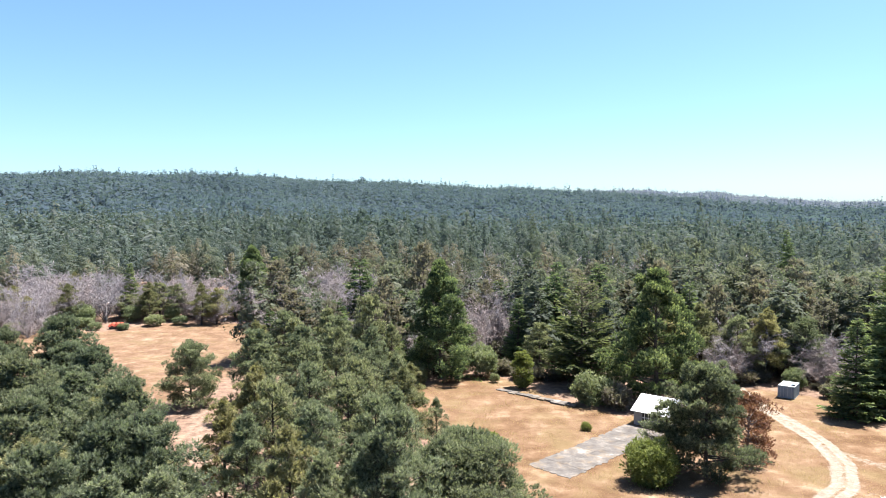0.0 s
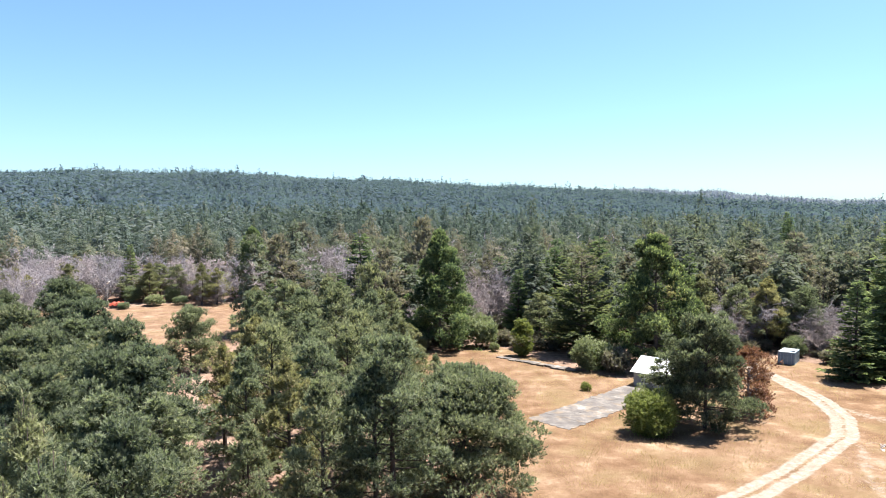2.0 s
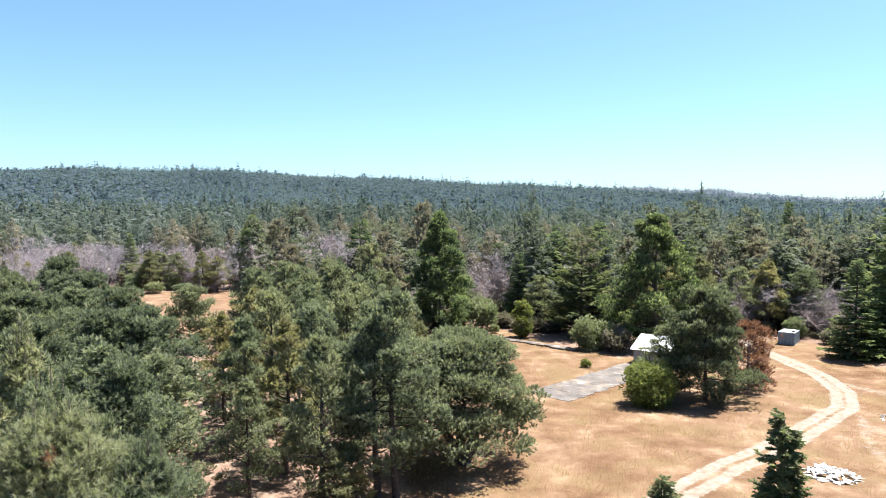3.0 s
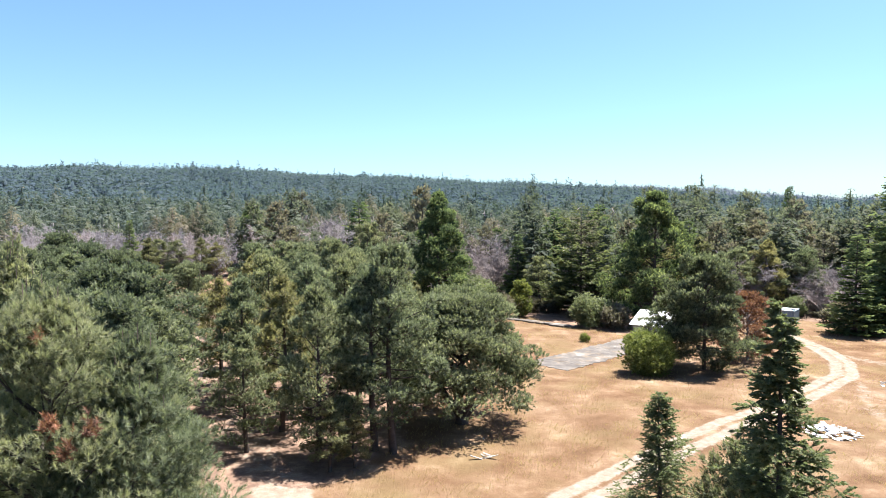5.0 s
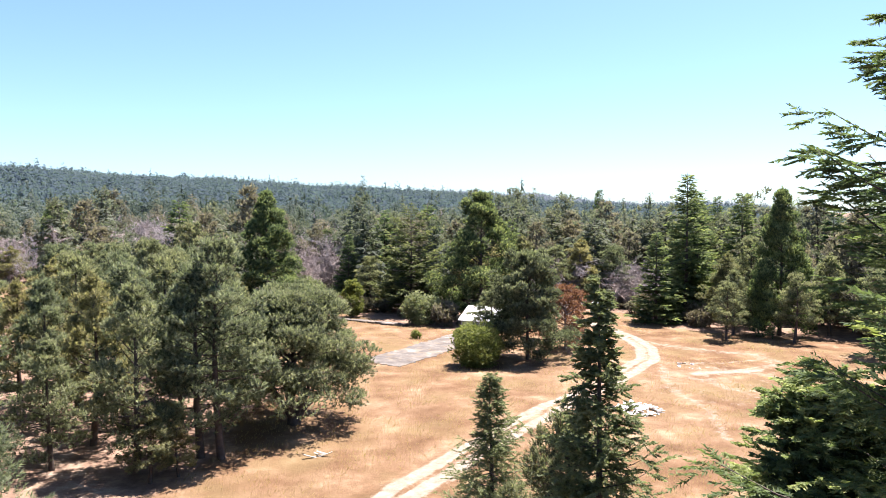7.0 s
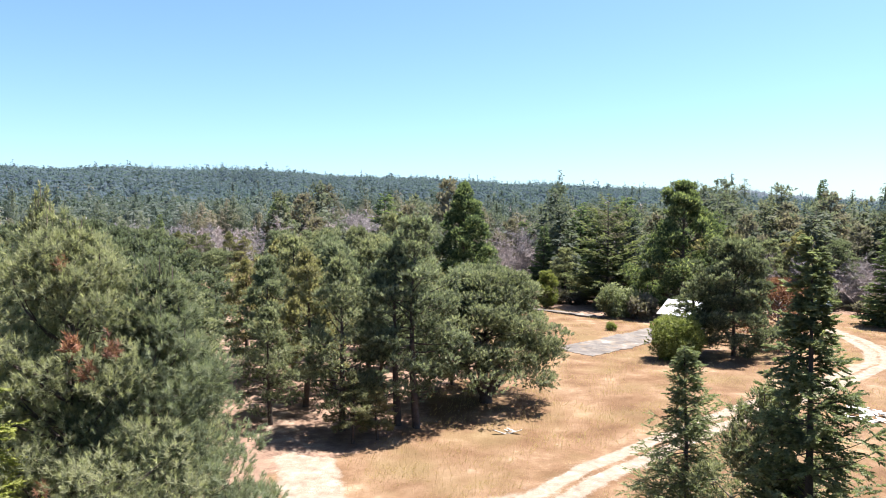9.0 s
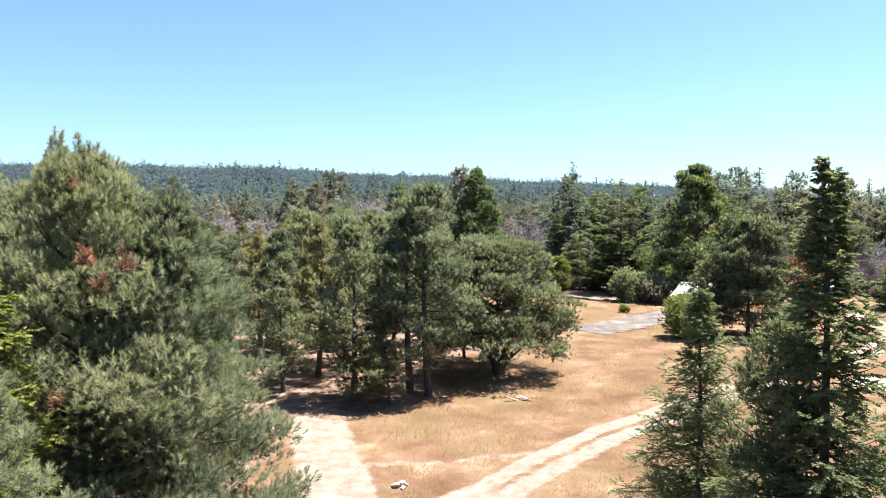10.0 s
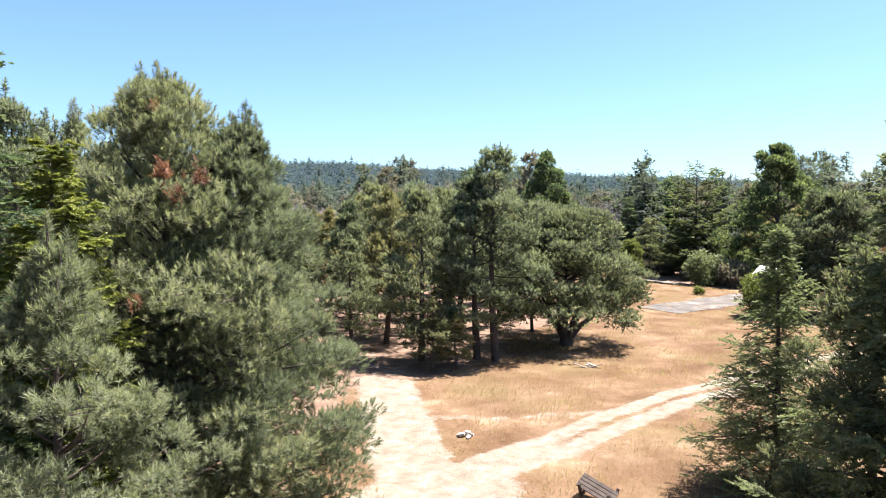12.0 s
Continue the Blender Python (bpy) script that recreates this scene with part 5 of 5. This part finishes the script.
def shed(x, y, turn):
    w, d, eave, ridge = 4.8, 6.0, 2.15, 3.6
    ob = thing("shed", (x, y, float(height(x, y))), "small grey shed with a white metal gable roof", "shed", turn=turn)
    bm = bmesh.new()
    box(bm, (-w / 2 + 0.6, -d / 2 + 0.1, eave / 2), (1.2, 0.18, eave))
    box(bm, (w / 2 - 1.2, -d / 2 + 0.1, eave / 2), (2.4, 0.18, eave))
    box(bm, (-0.6, -d / 2 + 0.1, eave - 0.18), (1.6, 0.18, 0.36))
    box(bm, (-0.6, -d / 2 + 0.1, 0.25), (1.6, 0.18, 0.5))
    part("front_wall", bm, M_GREYWALL, ob)
    part("back_wall", boxed((0, d / 2 - 0.1, eave / 2), (w, 0.18, eave)), M_GREYWALL, ob)
    for s in (-1, 1):
        bm = bmesh.new()
        x0, x1 = s * (w / 2), s * (w / 2 - 0.18)
        lo = [bm.verts.new((a, b, c)) for a in (x0, x1) for b, c in ((-d / 2 + 0.19, 0), (d / 2 - 0.19, 0), (d / 2 - 0.19, eave), (0, ridge - 0.12), (-d / 2 + 0.19, eave))]
        bm.faces.new(lo[:5])
        bm.faces.new(lo[5:][::-1])
        for i in range(5):
            j = (i + 1) % 5
            bm.faces.new((lo[j], lo[i], lo[5 + i], lo[5 + j]))
        bmesh.ops.recalc_face_normals(bm, faces=bm.faces[:])
        part("gable_wall", bm, M_GREYWALL, ob)
    win = part("window", boxed((-0.6, -d / 2 + 0.12, 1.17), (1.6, 0.04, 1.34)), M_DARK, ob, "dark paned window")
    for a in (-0.79, -0.27, 0.27, 0.79):
        part("glazing_bar", boxed((-0.6 + a, -d / 2 + 0.06, 1.17), (0.06, 0.06, 1.34)), M_WHITE, win)
    for a in (0.53, 1.17, 1.81):
        part("glazing_bar", boxed((-0.6, -d / 2 + 0.055, a), (1.58, 0.05, 0.06)), M_WHITE, win)
    pitch = math.degrees(math.atan2(ridge - eave, d / 2))
    ln = math.hypot(ridge - eave, d / 2) + 0.45
    for s in (-1, 1):
        bm = bmesh.new()
        off = ln / 2 - 0.0
        cy, cz = s * off * math.cos(radians(pitch)), ridge - off * math.sin(radians(pitch))
        box(bm, (0, cy, cz), (w + 0.7, ln, 0.05), 0, (-s * pitch, 0))
        slope = part("roof_slope", bm, M_ROOF, ob, "white ribbed metal sheet")
        for i in range(9):
            a = -(w + 0.7) / 2 + 0.1 + (w + 0.5) * i / 8
            part("rib", boxed((a, cy, cz + 0.035), (0.05, ln, 0.03), 0, 0, (-s * pitch, 0)), M_ROOF, slope)
    part("ridge_cap", boxed((0, 0, ridge + 0.04), (w + 0.7, 0.3, 0.04), 0, 0.01), M_ROOF, ob)


shed(30.1, 98.2, -40)


def concrete_slab():
    ob = thing("concrete_slab", (0, 0, 0), "cracked grey concrete slab with open joints in the grass", "concrete slab")
    rng = random.Random(8)
    o, u, v = Vector((9.8, 81.3)), Vector((0.70, 0.714)), Vector((0.714, -0.70))
    for i in range(7):
        for j in range(2):
            bm = bmesh.new()
            a0, a1, b0, b1 = i * 3.2 + 0.01, i * 3.2 + 3.19, j * 2.9 + 0.01, j * 2.9 + 2.89
            ring = []
            for s in range(4):
                p, q = [((a0, b0), (a1, b0)), ((a1, b0), (a1, b1)), ((a1, b1), (a0, b1)), ((a0, b1), (a0, b0))][s]
                outer = (i == 0 and s == 3) or (j == 0 and s == 0) or (j == 1 and s == 2)
                for k in range(9):
                    t = k / 9
                    g = 0.24 if outer else 0.012
                    a, b = p[0] + (q[0] - p[0]) * t + rng.uniform(-g, g), p[1] + (q[1] - p[1]) * t + rng.uniform(-g, g)
                    c = o + u * a + v * b
                    ring.append((c.x, c.y))
            lift = 0.035 + rng.uniform(0, 0.008)
            top = [bm.verts.new((x, y, lift + float(height(x, y)))) for x, y in ring]
            low = [bm.verts.new((x, y, -0.15)) for x, y in ring]
            bm.faces.new(top)
            for k in range(len(ring)):
                m = (k + 1) % len(ring)
                bm.faces.new((top[m], top[k], low[k], low[m]))
            bmesh.ops.recalc_face_normals(bm, faces=bm.faces[:])
            part("panel", bm, M_CONCRETE, ob)


concrete_slab()


def concrete_strip():
    ob = thing("concrete_strip", (0, 0, 0), "broken pale concrete footing along the tree edge", "concrete strip")
    rng = random.Random(9)
    a, b = Vector((9.0, 116.2)), Vector((20.0, 106.2))
    for i in range(11):
        c = a.lerp(b, (i + 0.5) / 11)
        part("block", boxed((c.x + rng.uniform(-.1, .1), c.y + rng.uniform(-.2, .2), 0.10), (1.25, rng.uniform(1.0, 1.9), 0.3 + rng.uniform(-.03, .05)), -42 + rng.uniform(-4, 4), 0.03), M_CONCRETE, ob)


concrete_strip()


def heap(name, label, category, at, n, spread, size, mats, seed, rise=0.25):
    """A loose heap of boards, sheets or stones."""
    rng = random.Random(seed)
    ob = thing(name, (at[0], at[1], float(height(*at))), label, category)
    for i in range(n):
        a, r = rng.uniform(0, 6.28), spread * math.sqrt(rng.random())
        s = tuple(k * rng.uniform(0.6, 1.3) for k in size)
        z = 0.05 + rise * (1 - r / spread) * rng.random()
        part("piece", boxed((math.cos(a) * r, math.sin(a) * r, z), s, rng.uniform(0, 180), 0.008, (rng.uniform(-22, 22), rng.uniform(-22, 22))), rng.choice(mats), ob)
    return ob


heap("debris_pile", "heap of broken white sheets and boards on bare soil", "debris", (30.9, 55.4), 90, 2.0, (0.85, 0.22, 0.05), [M_WHITE, M_WHITE, M_WHITE, M_STONE, M_BOARD], 3, 0.8)
heap("stone_pile", "small pile of pale stones in the grass", "stones", (-3.2, 32.9), 8, 0.34, (0.24, 0.18, 0.14), [M_STONE, M_STONE], 4, 0.25)
heap("board_pile", "weathered grey boards lying in the grass", "boards", (3.3, 49.3), 6, 0.6, (1.2, 0.16, 0.04), [M_DEADWOOD, M_BOARD], 5, 0.06)
heap("scrap_pile", "pale scraps scattered on the bare soil", "debris", (45.5, 70.5), 12, 1.6, (0.35, 0.2, 0.08), [M_STONE, M_BOARD, M_WHITE], 6, 0.1)


def broken_table(x, y, turn):
    ob = thing("broken_table", (x, y, float(height(x, y))), "collapsed weathered plank table in the dry grass", "table", turn=turn)
    for i in range(4):
        part("plank", boxed((0, -0.25 + i * 0.17, 0.30 + 0.07 * i), (1.5, 0.16, 0.04), 0, 0.006, (24, 16)), M_BARK, ob, "dark weathered plank")
    for s in (-0.6, 0.6):
        part("leg", boxed((s, -0.2, 0.22 - 0.1 * s), (0.09, 0.1, 0.7), 0, 0.006, (30, 10)), M_BARK, ob)
        part("leg", boxed((s, 0.25, 0.22 - 0.1 * s), (0.09, 0.1, 0.7), 0, 0.006, (-30, 10)), M_BARK, ob)
    part("brace", boxed((0, 0.05, 0.2), (1.5, 0.1, 0.05), 0, 0.006, (0, 14)), M_BARK, ob)


broken_table(2.5, 26.5, -32)


def yard_light(x, y):
    ob = thing("yard_light", (x, y, float(height(x, y))), "grey pole with a white floodlight", "lamp post")
    t = Tubes()
    t.add([(0, 0, -0.2), (0, 0, 6.2)], (0.06, 0.045), 8)
    hang("pole", t.mesh("pole", M_GREYWALL), None, ob)
    part("lamp_head", boxed((0.5, -0.4, 6.35), (1.2, 0.35, 0.16), -35, 0.04, (0, -30)), M_WHITE, ob, "white lamp head")


yard_light(-84.4, 178.6)


def covered_stack(x, y):
    ob = thing("covered_stack", (x, y, float(height(x, y))), "low stack under a bright red-orange tarpaulin", "covered stack", turn=8)
    bm = bmesh.new()
    bmesh.ops.create_grid(bm, x_segments=16, y_segments=8, size=0.5)
    for v in bm.verts:
        e = max(abs(v.co.x), abs(v.co.y)) * 2
        v.co = Vector((v.co.x * 3.6, v.co.y * 2.2, 1.5 - 0.75 * e ** 5 + 0.10 * math.sin(v.co.x * 23) + 0.06 * math.sin(v.co.y * 31 + v.co.x * 9)))
    bmesh.ops.solidify(bm, geom=bm.faces[:], thickness=0.03)
    part("tarpaulin", bm, M_RED, ob)
    for i in range(3):
        part("log_row", boxed((0, -0.7 + 0.7 * i, 0.55), (3.2, 0.55, 0.95), 0, 0.08), M_BARK, ob)


covered_stack(-81.5, 177.6)
